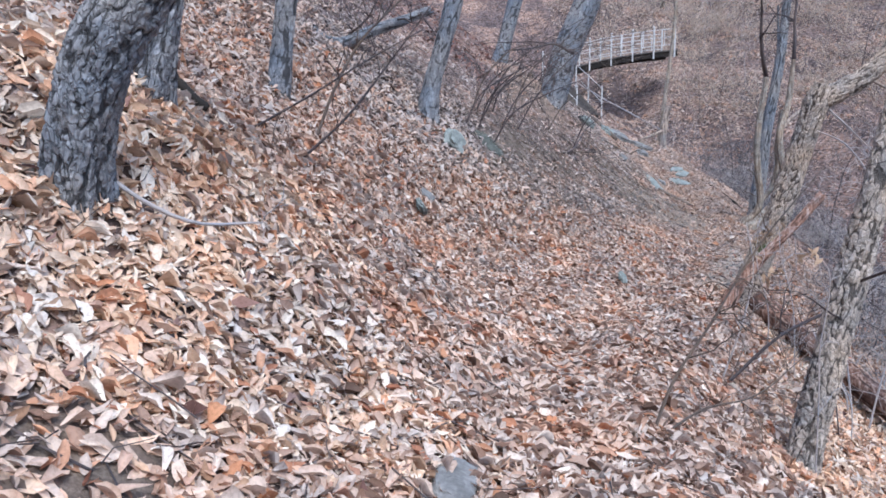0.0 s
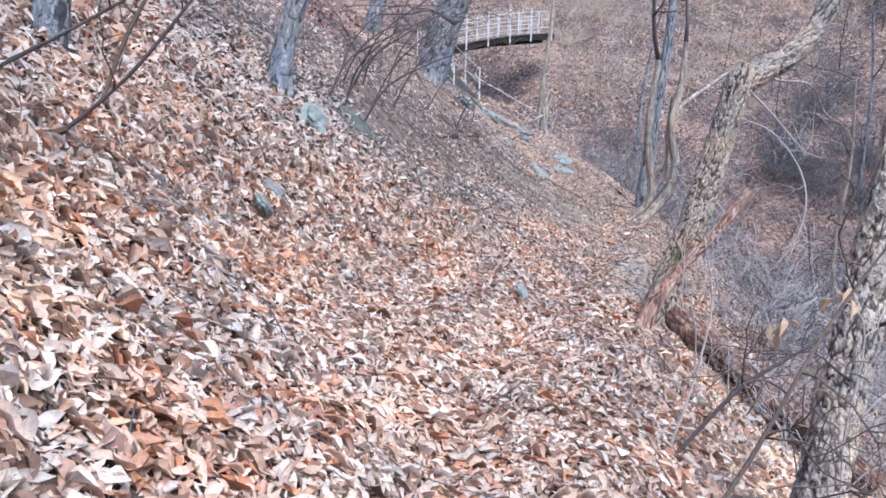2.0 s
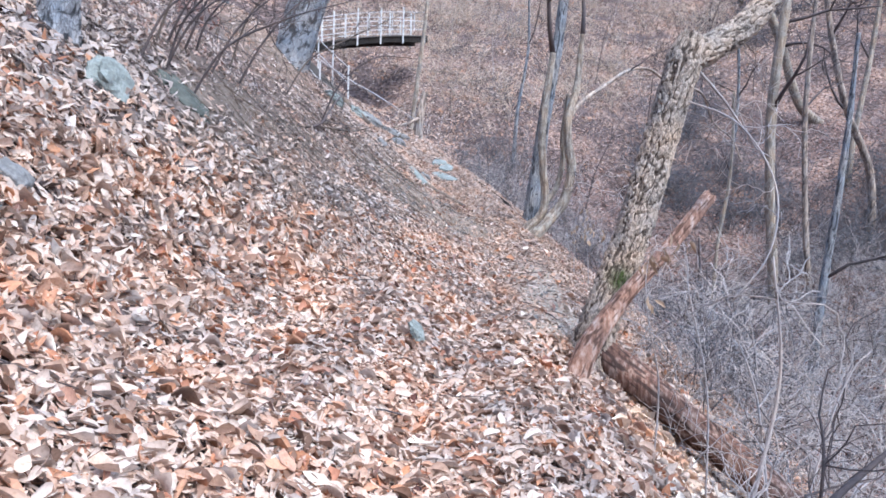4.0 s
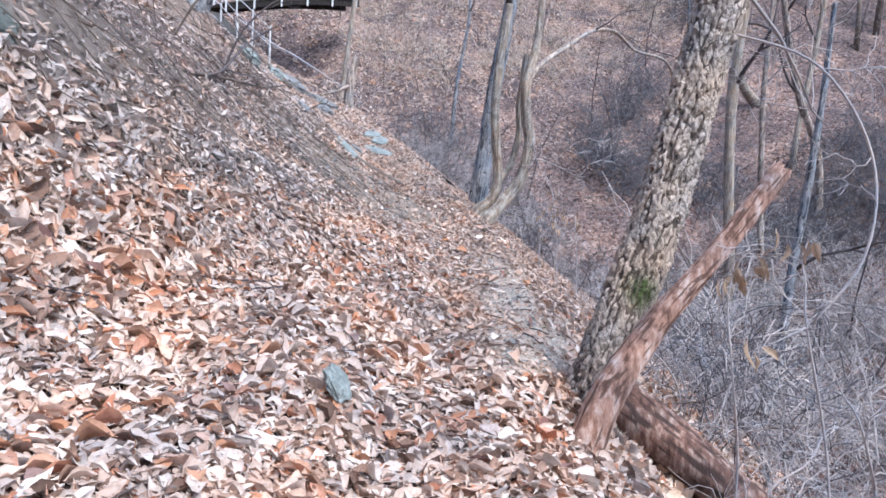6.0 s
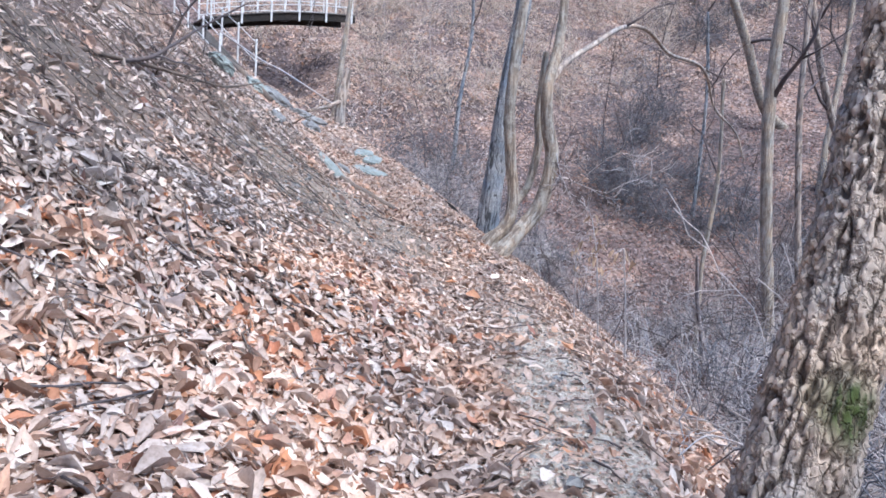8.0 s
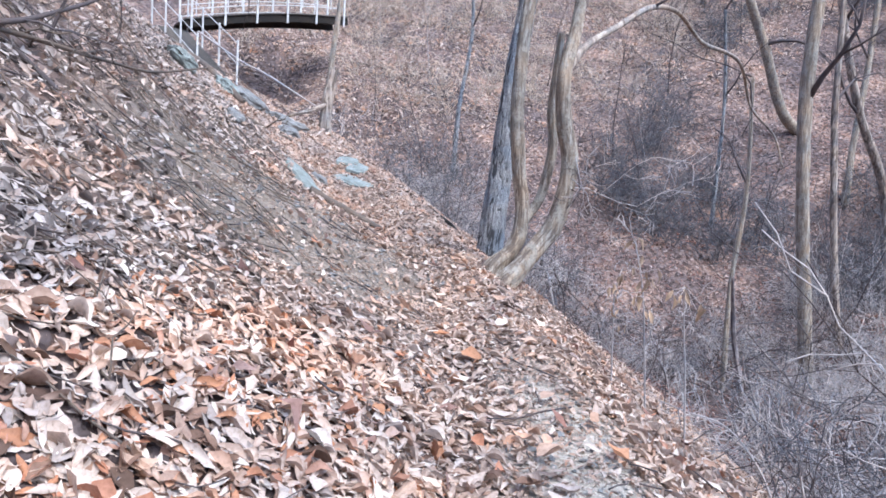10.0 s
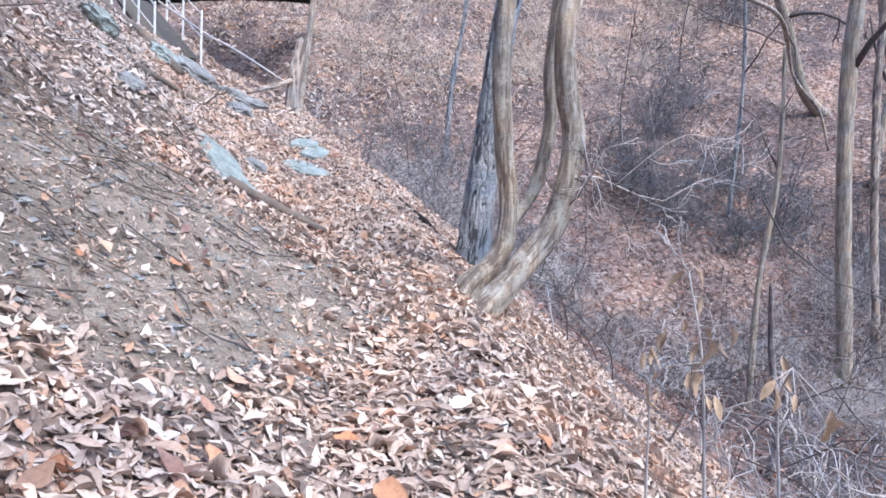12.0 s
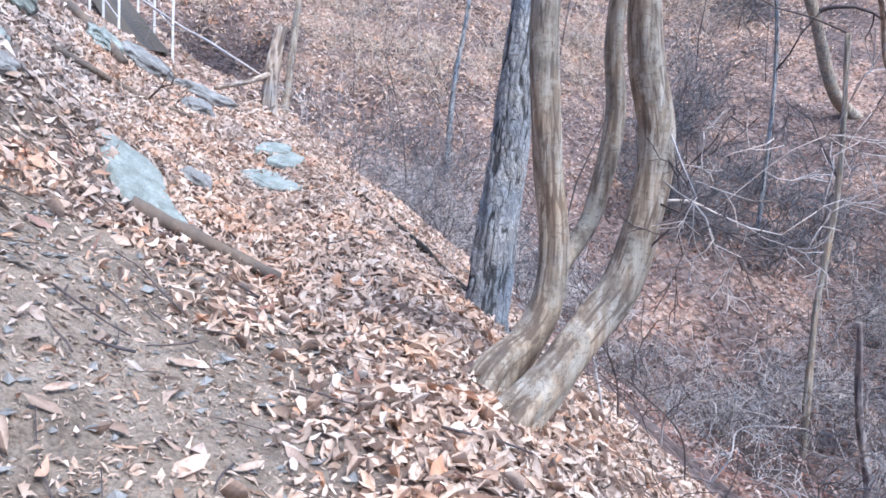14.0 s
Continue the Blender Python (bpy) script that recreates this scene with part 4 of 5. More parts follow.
# ---- walkway and footbridge ----
def box(name, a, b, w, h, material, parent, label="", bevel=0.006):
    """A bar from a to b, w wide and h high."""
    a, b = Vector(a), Vector(b)
    bm = bmesh.new()
    bmesh.ops.create_cube(bm, size=1)
    bmesh.ops.scale(bm, vec=(w, (b - a).length, h), verts=bm.verts)
    bmesh.ops.bevel(bm, geom=bm.edges[:], offset=bevel, segments=1, affect="EDGES")
    me = bpy.data.meshes.new(name)
    bm.to_mesh(me)
    bm.free()
    me.materials.append(material)
    ob = new(name, me)
    ob.parent = parent
    y = (b - a).normalized()
    z = Vector((0, 0, 1)) if abs(y.z) < 0.9 else Vector((1, 0, 0))
    x = y.cross(z).normalized()
    z = x.cross(y)
    m = Matrix((x, y, z)).transposed().to_4x4()
    m.translation = (a + b) / 2 - Vector(parent.location)
    ob.matrix_local = m
    if label:
        ob["label"] = label
    return ob


R0, R1 = np.array((6.6, 33.0, 3.95)), np.array((5.65, 37.6, 6.25))
ramp = empty("walkway", tuple(R0), "sloping grey plank walkway with white railing posts", "walkway")
along = (R1 - R0) / np.linalg.norm(R1 - R0)
across = np.cross(along, (0, 0, 1))
across /= np.linalg.norm(across)
count = 34
for i in range(count):
    c = R0 + (R1 - R0) * (i + 0.5) / count
    box("plank", c - across * 0.53, c + across * 0.53, 0.138, 0.035, m_plank, ramp, bevel=0.004)
for s in (-0.42, 0.42):
    box("stringer", R0 + across * s - (0, 0, 0.1), R1 + across * s - (0, 0, 0.1), 0.06, 0.14, m_beam, ramp, "dark timber stringer")
for s in (-0.6, 0.6):
    feet = [R0 + (R1 - R0) * k / 3 + across * s for k in range(4)]
    for k, q in enumerate(feet):
        zg = min(ground_z(q[0], q[1]), q[2] - 0.05) - 0.15
        box("post", (q[0], q[1], zg), (q[0], q[1], q[2] + 1.3), 0.055, 0.055, m_white, ramp, "white painted post")
    for hgt in (0.6, 1.2):
        box("rail", feet[0] + (0, 0, hgt), feet[-1] + (0, 0, hgt), 0.022, 0.026, m_white, ramp, "thin white rail")

B0, B1 = np.array((6.0, 37.9, 6.55)), np.array((12.1, 39.0, 7.75))
bridge = empty("footbridge", tuple(B0), "arched dark timber footbridge with white railings over the gully", "bridge")
steps = 40
side = np.cross((B1 - B0) / np.linalg.norm(B1 - B0), (0, 0, 1))
side /= np.linalg.norm(side)


def deck(f, s=0.0, up=0.0):
    return B0 + (B1 - B0) * f + side * s + np.array((0, 0, 0.16 * math.sin(math.pi * f) + up))


for i in range(steps):
    f = (i + 0.5) / steps
    box("plank", deck(f, -0.75), deck(f, 0.75), 0.15, 0.04, m_plank, bridge, bevel=0.004)
for s in (-0.62, 0.62):
    for i in range(6):
        box("beam", deck(i / 6, s, -0.16), deck((i + 1) / 6, s, -0.16), 0.12, 0.26, m_beam, bridge, "dark bowed timber beam")
for s in (-0.72, 0.72):
    for i in range(6):
        f = 0.03 + i * 0.188
        box("post", deck(f, s, -0.35), deck(f, s, 1.3), 0.07, 0.07, m_white, bridge, "white painted post")
        if i < 5:
            g = f + 0.188
            box("baluster", deck(f + 0.094, s, 0.25), deck(f + 0.094, s, 1.1), 0.036, 0.036, m_white, bridge, "thin white baluster")
            for hgt in (0.3, 0.7, 1.1):
                box("rail", deck(f, s, hgt), deck(g, s, hgt), 0.026, 0.03, m_white, bridge, "thin white rail")


# ---- brush and far trees ----
def shrub(seed, stems, tall, spread, radius, depth, material, label, fine=1, name="shrub"):
    g = np.random.default_rng(seed)
    ob = empty(name, (0, 0, 0), label, "shrub", "bare brush on the ravine slopes")
    for _ in range(stems):
        a = g.uniform(0, 6.283)
        w = (math.cos(a) * spread * g.uniform(0.2, 1), math.sin(a) * spread * g.uniform(0.2, 1), 1)
        lines = grow(g, (math.cos(a) * 0.08, math.sin(a) * 0.08, -0.08), w, tall * g.uniform(0.6, 1.1), radius * g.uniform(0.5, 0.9), depth, 0.06, 0.3, (3, 6), fine=fine)
        branches_object("stem", lines, material, ob, least=0.0045 if fine else 0.008)
    return ob


SHRUBS = (
    (7, 1.4, 1.1, 0.008, 2, m_far_twig, "tangled bare grey shrub among fallen leaves"),
    (7, 1.1, 1.3, 0.006, 2, m_far_twig, "low tangle of bare arching brambles"),
    (6, 1.8, 0.7, 0.010, 2, m_pale_twig, "pale bare shrub with thin arching twigs"),
    (4, 2.4, 0.5, 0.012, 2, m_twig, "tall bare shrub with grey-brown twigs"),
    (8, 0.9, 1.6, 0.006, 2, m_pale_twig, "low pale tangle of dry arching stems"),
)
protos = [shrub(100 + i, *spec) for i, spec in enumerate(SHRUBS)]
coarse = [shrub(130 + i, *spec, fine=0) for i, spec in enumerate(SHRUBS)]
straw = [shrub(150 + i, 6, tall, wide, 0.017, 1, m_straw, "dry straw-coloured clump on the far hillside", 0) for i, (tall, wide) in enumerate(((1.5, 0.7), (1.2, 1.1), (1.9, 0.5)))]


def sapling(seed, tall, radius, material, label):
    g = np.random.default_rng(seed)
    lines = grow(g, (0, 0, -0.1), (g.normal(0, 0.12), g.normal(0, 0.12), 1), tall, radius, 2, -0.02, 0.1, (5, 9))
    ob = tagged(branches_object("sapling", lines[:1], material), label, "sapling", "young trees in the ravine")
    tagged(branches_object("branchwork", lines[1:], material, ob), kind="stuff")
    return ob


def far_tree(seed, tall, radius, material, label):
    g = np.random.default_rng(seed)
    ob = empty("tree", (0, 0, 0), label, "tree", "bare trees across the ravine")
    lines = grow(g, (0, 0, -0.3), (g.normal(0, 0.1), g.normal(0, 0.1), 1), tall, radius, 3, -0.03, 0.13, (4, 7))
    verts, faces = [], []
    tube_into(verts, faces, lines[0][0], lines[0][1], 12)
    mesh_object("trunk", verts, faces, m_smooth, ob)
    tagged(branches_object("crown", lines[1:], material, ob), kind="stuff")
    return ob


saplings = [sapling(200 + i, *s) for i, s in enumerate(((3.8, 0.018, m_twig, "thin dark bare sapling in the ravine"), (2.8, 0.014, m_pale_twig, "thin pale bare sapling in the ravine"), (4.8, 0.026, m_twig, "tall thin bare sapling in the ravine")))]
trees = [far_tree(300 + i, *s) for i, s in enumerate(((11, 0.15, m_pale_twig, "bare grey tree standing on the far slope"), (9, 0.11, m_twig, "slim bare tree standing on the far slope"), (13, 0.18, m_pale_twig, "tall bare tree standing on the far slope")))]


def place(proto, x, y, g, used, lean=6.0, lo=0.75, hi=1.3):
    m = pose(x, y, ground_z(x, y), g.normal(0, lean), g.normal(0, lean), g.uniform(0, 360))
    s = g.uniform(lo, hi)
    if proto not in used:
        used.add(proto)
        proto.matrix_basis = m @ Matrix.Diagonal((s, s, s, 1))
        return
    c = copy_thing(proto, m)
    c.scale = (s, s, s)


g = np.random.default_rng(77)
used = set()
spots = []
while len(spots) < 500:
    x, y = (g.uniform(3, 50), g.uniform(3, 50)) if len(spots) % 3 else (g.uniform(11, 36), g.uniform(15, 38))
    d = trail_offset(x, y)
    if d < 2.0 + 0.05 * max(y - 18, 0) or value_noise(np.array(x * 0.22), np.array(y * 0.22), 21) < 0.0 or x > 10 + y * 1.1 or y > np.interp(x, [9, 13, 36], [30, 35, 41]) + g.normal(0, 1.5):
        continue
    spots.append((math.hypot(x - 5, y - 12), x, y))
spots.sort()
for _, x, y in spots[:280]:
    place(protos[(0, 2, 2, 4, 4, 1, 3)[g.integers(0, 7)]], x, y, g, used, lo=0.8, hi=1.35)

# the brush further off, too dense to count
verts, faces, total = [], [], 0
sources = []
for q in coarse + straw:
    parts, joined, base = [], [], 0
    for c in q.children:
        co = np.empty(len(c.data.vertices) * 3, np.float32)
        c.data.vertices.foreach_get("co", co)
        parts.append(co.reshape(-1, 3))
        joined.extend(tuple(v + base for v in f.vertices) for f in c.data.polygons)
        base += len(parts[-1])
    sources.append((np.concatenate(parts), joined))
for _, x, y in spots[280:]:
    co, fs = sources[g.integers(0, 5)]
    m = pose(x, y, ground_z(x, y), g.normal(0, 6), g.normal(0, 6), g.uniform(0, 360))
    r = np.array(m.to_3x3()) * g.uniform(0.8, 1.3)
    verts.append(co @ r.T + np.array(m.translation))
    faces.extend(tuple(v + total for v in f) for f in fs)
    total += len(co)
verts2, faces2, total2 = [], [], 0
for k in range(800):
    x, y = g.uniform(8, 52), g.uniform(31, 60)
    if y < np.interp(x, [9, 13, 36], [31, 35, 39]):
        continue
    if trail_offset(x, y) < 2.5 or (abs(x - 10.3) < 2.6 and abs(y - 36) < 4.5):
        continue
    co, fs = sources[5 + k % 3]
    r = np.array(pose(0, 0, 0, g.normal(0, 6), g.normal(0, 6), g.uniform(0, 360)).to_3x3()) * g.uniform(0.7, 1.1)
    verts2.append(co @ r.T + np.array((x, y, ground_z(x, y))))
    faces2.extend(tuple(v + total2 for v in f) for f in fs)
    total2 += len(co)
tagged(mesh_object("straw_brush", np.concatenate(verts2), faces2, m_straw), "dense straw-coloured dry brush on the far hillside", "brush", kind="stuff")
for q in coarse + straw:
    for c in list(q.children):
        bpy.data.objects.remove(c)
    bpy.data.objects.remove(q)
tagged(mesh_object("far_brush", np.concatenate(verts), faces, m_far_twig), "dense bare brush across the far ravine slope", "brush", kind="stuff")

done = 0
while done < 90:
    x, y = g.uniform(6, 48), g.uniform(6, 62)
    if trail_offset(x, y) < (7 if y < 26 else 3.5) or x > 14 + y * 1.1:
        continue
    place(saplings[g.integers(0, 3)], x, y, g, used)
    done += 1
done = 0
while done < 80:
    x, y = g.uniform(14, 80), g.uniform(24, 95)
    if trail_offset(x, y) < 6 or x > 24 + y or (x < 30 and y < 42):
        continue
    place(trees[g.integers(0, 3)], x, y, g, used, 4)
    done += 1


# ---- single trees in the ravine ----
def ravine_tree(points, label, seeds, material=m_bark):
    x, y = points[0][:2]
    t = tree(rooted(x, y, -0.15), label)
    pts = [(points[0][0], points[0][1], t.location.z, points[0][3])] + list(points[1:])
    bark_tube("trunk", pts, material, t, (0.05, 0.2), 0.0 if material is m_smooth else 0.01, 20, 0.08, knots=0.03)
    for k, s in enumerate(seeds):
        q = pts[min(len(pts) - 1, len(pts) // 2 + k)]
        crown(t, s, q[:3], (0.7 * math.cos(s), 0.7 * math.sin(s), 0.8), 2.6, q[3] * 0.5, 3)
    return t


ravine_tree([(18.5, 21.9, 0, 0.17), (18.25, 21.9, -1.5, 0.15), (17.9, 21.9, 0.7, 0.145), (17.68, 21.9, 3.36, 0.15), (17.86, 21.9, 6.0, 0.13), (18.3, 22, 8.5, 0.08)], "slim pale tree rising from the ravine floor", (401, 402, 403), m_smooth)
ravine_tree([(21.2, 23, 0, 0.1), (21.1, 23, -2.5, 0.1), (20.52, 23, 0.72, 0.085), (20.19, 23, 3.72, 0.08), (20.22, 23, 6.66, 0.07), (20.4, 23, 9, 0.05)], "thin brown tree standing in the ravine brush", (421, 422, 423), m_deadwood)
ravine_tree([(27.6, 26, 0, 0.16), (27.09, 26, 1.96, 0.15), (25.6, 26, 4.16, 0.13), (24.4, 26, 6.97, 0.11), (23.83, 26, 9.0, 0.09)], "dark leaning tree on the ravine side", (424, 425, 426), m_deadwood)
ravine_tree([(15.93, 18.1, 0, 0.12), (16.1, 18.2, -2.4, 0.11), (16.3, 18.3, -1.2, 0.1), (16.6, 18.3, 2, 0.08), (16.8, 18.4, 5, 0.05)], "dark slim tree low in the ravine", (427,))
ravine_tree([(13.74, 19.8, 0, 0.06), (13.9, 19.8, -2.4, 0.05), (13.75, 19.9, -1.4, 0.04), (13.6, 19.9, -0.3, 0.03)], "dark young tree with a crooked stem in the ravine", (428,), m_twig)
ravine_tree([(16.9, 22.9, 0, 0.06), (16.9, 22.9, -1, 0.055), (17.2, 22.9, 1.5, 0.05), (17.1, 22.9, 4, 0.04)], "thin grey tree rising from the ravine floor", (404, 405), m_smooth)
ravine_tree([(23.4, 29.8, 0, 0.08), (23.5, 29.8, 2, 0.07), (23.6, 29.8, 5, 0.06), (23.3, 29.8, 8, 0.05)], "thin dark tree on the far slope", (406, 407))
ravine_tree([(31.5, 32.6, 0, 0.26), (30.4, 32.6, 5, 0.23), (28.6, 32.6, 8, 0.2), (26.8, 32.6, 11, 0.16)], "leaning grey tree with a twisted trunk on the far slope", (408, 409, 410), m_smooth)
ravine_tree([(29.5, 29, 0, 0.15), (29.6, 29, 3, 0.13), (30.2, 29, 7, 0.11), (30.6, 29, 11, 0.08)], "bare grey tree on the far slope", (411, 412, 413), m_smooth)
ravine_tree([(15.0, 34.0, 0, 0.1), (15.1, 34, 4, 0.08), (15.5, 34, 7, 0.06), (15.4, 34, 9, 0.05)], "slim bare tree at the gully head", (414, 415))
ravine_tree([(9.9, 33.5, 0, 0.12), (10.2, 33.5, 5, 0.09), (10.5, 33.5, 8, 0.07), (10.6, 33.5, 10, 0.05)], "slim pale tree beside the footbridge", (416, 417), m_smooth)


# ---- fallen and leaning branches ----
def branch_thing(name, points, material, label, category="branch", twigs=0, seed=1, long=0.6, sides=8, up=0.4):
    """A branch through (x, y, z, radius) points, with side twigs as parts."""
    g = np.random.default_rng(seed)
    ob = empty(name, points[0][:3], label, category)
    c = spline(points, max(8, 5 * len(points)))
    p, r = c[:, :3] - np.array(ob.location), c[:, 3] * g.uniform(0.9, 1.1, len(c))
    verts, faces = [], []
    tube_into(verts, faces, p, r, sides)
    mesh_object("shaft", verts, faces, material, ob)
    for _ in range(twigs):
        i = g.integers(len(p) // 4, len(p))
        w = (p[i] - p[i - 1]) / np.linalg.norm(p[i] - p[i - 1])
        branches_object("twig", grow(g, p[i], w * 0.8 + g.normal(0, 0.6, 3) + (0, 0, up * 0.5), long * g.uniform(0.5, 1.3), r[i] * 0.55 + 0.001, 1, 0.0, 0.3, fine=3), material, ob)
    return ob


def on(x, y, r, dz=0.0):
    return (x, y, ground_z(x, y) + dz, r)


branch_thing("fallen_branch", [on(2.4, 15.5, 0.022), (3.05, 16.6, 1.75, 0.018), (3.54, 17.3, 1.76, 0.015), (3.98, 18.0, 1.83, 0.011), (4.4, 18.2, 1.95, 0.006)], m_deadwood, "long dead grey branch sticking out from the bank", twigs=7, seed=31)
branch_thing("fallen_branch", [on(2.6, 15.9, 0.022), (2.89, 16.3, 1.78, 0.02), (3.18, 17.0, 2.04, 0.017), (3.62, 17.8, 2.46, 0.013), (4.1, 17.9, 2.8, 0.008)], m_twig, "thin dead branch rising from the bank", twigs=6, seed=32)
branch_thing("fallen_branch", [on(2.8, 16.5, 0.02, 0.03), on(3.1, 16.4, 0.02, 0.03), on(3.5, 16.1, 0.015, 0.02)], m_twig, "dark dead branch lying on the bank", twigs=2, seed=33)
branch_thing("leaning_stem", [on(-1.52, 8.5, 0.02, -0.1), (-1.22, 8.5, 2.3, 0.017), (-0.95, 8.5, 2.75, 0.014), (-0.5, 8.5, 3.2, 0.01), (0.2, 8.6, 3.9, 0.006)], m_deadwood, "leaning dark shrub stem on the bank", "shrub", 7, 34, 0.8)
branch_thing("leaning_stem", [on(-1.5, 7.3, 0.016, -0.1), (-1.0, 7.3, 1.75, 0.013), (-0.55, 7.3, 2.3, 0.01), (-0.1, 7.3, 2.9, 0.006)], m_twig, "thin leaning shrub stem on the bank", "shrub", 5, 35, 0.6)
branch_thing("leaning_stem", [on(-1.9, 7.0, 0.014, -0.1), (-1.3, 7.0, 1.95, 0.011), (-0.8, 7.0, 2.25, 0.008), (-0.2, 7.1, 2.6, 0.005)], m_twig, "thin bowed shrub stem on the bank", "shrub", 4, 351, 0.6)
for k, (x, y) in enumerate(((0.35, 12.9), (0.6, 13.3), (1.1, 14.2), (1.5, 15.0))):
    z = ground_z(x, y)
    branch_thing("leaning_stem", [(x, y, z - 0.1, 0.015), (x + 0.35, y, z + 0.55, 0.013), (x + 0.85, y, z + 0.85 + 0.1 * k, 0.011), (x + 1.5, y + 0.1, z + 1.2 + 0.15 * k, 0.008), (x + 2.2, y + 0.1, z + 1.9 - 0.1 * k, 0.004)], m_twig, "bare shrub stem arching downhill from the bank", "shrub", 8, 360 + k, 0.9)
g = np.random.default_rng(212)
for k in range(9):
    y = g.uniform(12.2, 18.4)
    x = float(np.interp(y, [12, 15, 18.5], [-0.4, 1.2, 3.0])) + g.uniform(-0.5, 0.7)
    z, lean, tall = ground_z(x, y), g.uniform(0.7, 1.9), g.uniform(0.7, 1.8)
    branch_thing("shrub", [(x, y, z - 0.1, 0.016), (x + 0.25 * lean, y - 0.1, z + 0.5 * tall, 0.013), (x + 0.65 * lean, y - 0.2, z + 0.85 * tall, 0.01), (x + 1.2 * lean, y - 0.2, z + tall * g.uniform(0.8, 1.3), 0.005)], m_twig if k % 3 else m_deadwood, "bare grey-brown shrub stem tangled on the bank", "shrub", 9, 800 + k, 0.8, 6)
branch_thing("sapling", [on(1.3, 4.39, 0.012, -0.1), (1.43, 4.4, -0.09, 0.01), (1.66, 4.4, 0.3, 0.0085), (1.92, 4.4, 0.76, 0.006), (2.3, 4.4, 1.25, 0.003)], m_deadwood, "slender bare sapling leaning over the trail edge", "sapling", 7, 37, 0.5)
branch_thing("sapling", [on(1.33, 4.42, 0.009, -0.1), (1.64, 4.4, -0.25, 0.008), (1.92, 4.4, -0.18, 0.006), (2.3, 4.45, 0.1, 0.003)], m_deadwood, "thin bare sapling bent low beside the trail", "sapling", 4, 38, 0.4)
for k, (way, long) in enumerate((((-0.25, 0.1, 1.0), 1.7), ((0.35, 0.0, 0.9), 1.9), ((0.9, 0.2, 0.45), 1.8), ((0.6, -0.5, 0.25), 1.5))):
    x, y = 5.35 + 0.12 * k, 9.1 - 0.1 * k
    pts = [on(x, y, 0.014, -0.1)]
    for f in (0.3, 0.6, 0.85, 1.0):
        pts.append((x + way[0] * long * f, y + way[1] * long * f, pts[0][2] + 0.1 + (way[2] * f + 0.25 * math.sin(3 * f)) * long, 0.014 * (1 - 0.7 * f)))
    branch_thing("shrub", pts, m_pale_twig, "pale forked shrub stem beside the fallen log", "shrub", 10, 940 + k, 0.7, 6)
branch_thing("fallen_branch", [on(2.8, 6.95, 0.018, 0.0), (3.37, 7.0, -0.35, 0.016), (3.8, 7.05, -0.15, 0.012), (4.4, 7.2, 0.1, 0.006)], m_twig, "dead branch propped over the slope below the trail", "branch", 6, 39, 0.7)
branch_thing("sapling", [on(2.75, 7.0, 0.01, -0.1), (2.97, 7.0, -0.17, 0.009), (3.04, 7.0, 0.24, 0.007), (2.95, 7.0, 0.75, 0.004)], m_pale_twig, "thin pale sapling at the trail edge", "sapling", 5, 40, 0.35)
branch_thing("vine", [(5.5, 10.85, 1.9, 0.009), (5.7, 10.2, 1.6, 0.009), (5.9, 9.9, 1.0, 0.009), (5.75, 9.8, 0.4, 0.008), (5.5, 9.9, 0.0, 0.007)], m_pale_twig, "pale thin vine hanging from the leaning tree", "vine", 4, 41, 0.5)
branch_thing("fallen_branch", [(6.2, 34.4, 5.6, 0.03), (7.25, 34, 4.9, 0.03), (7.9, 31.5, 4.0, 0.03), (9.4, 31, 3.1, 0.02)], m_pale_twig, "long pale branch fallen down the gully side", "branch", 3, 42, 0.8)
branch_thing("fallen_branch", [on(-2.0, 4.1, 0.012, 0.05), on(-1.65, 3.6, 0.012, 0.1), on(-1.3, 3.7, 0.01, 0.16), on(-1.0, 4.0, 0.006, 0.3)], m_pale_twig, "thin pale branch lying at the foot of a tree", "branch", 2, 44, 0.3)
branch_thing("fallen_branch", [on(-1.75, 4.9, 0.03, 0.05), on(-1.5, 5.1, 0.025, 0.03), on(-1.3, 5.25, 0.02, 0.02)], m_deadwood, "short dead branch lying on leaves", "branch", 0, 45)


# ---- dry plants with leaves still hanging ----
def leaf_mesh(seed, size):
    g = np.random.default_rng(seed)
    verts, faces = [], []
    n, k = 7, 5
    bend, cup = g.normal(0.6, 0.6), g.normal(1.8, 0.8)
    for i in range(n):
        u = i / (n - 1)
        w = 0.18 * math.sin(math.pi * min(max(u, 0.03), 0.97)) ** 0.8 * g.uniform(0.8, 1.15)
        for j in range(k):
            v = (j / (k - 1) - 0.5) * 2 * w
            verts.append((u * size, v * size, (cup * v * v * 2 - bend * u * u * 0.5 + g.normal(0, 0.012)) * size))
    for i in range(n - 1):
        for j in range(k - 1):
            a = i * k + j
            faces.append((a, a + 1, a + k + 1, a + k))
    return verts, faces


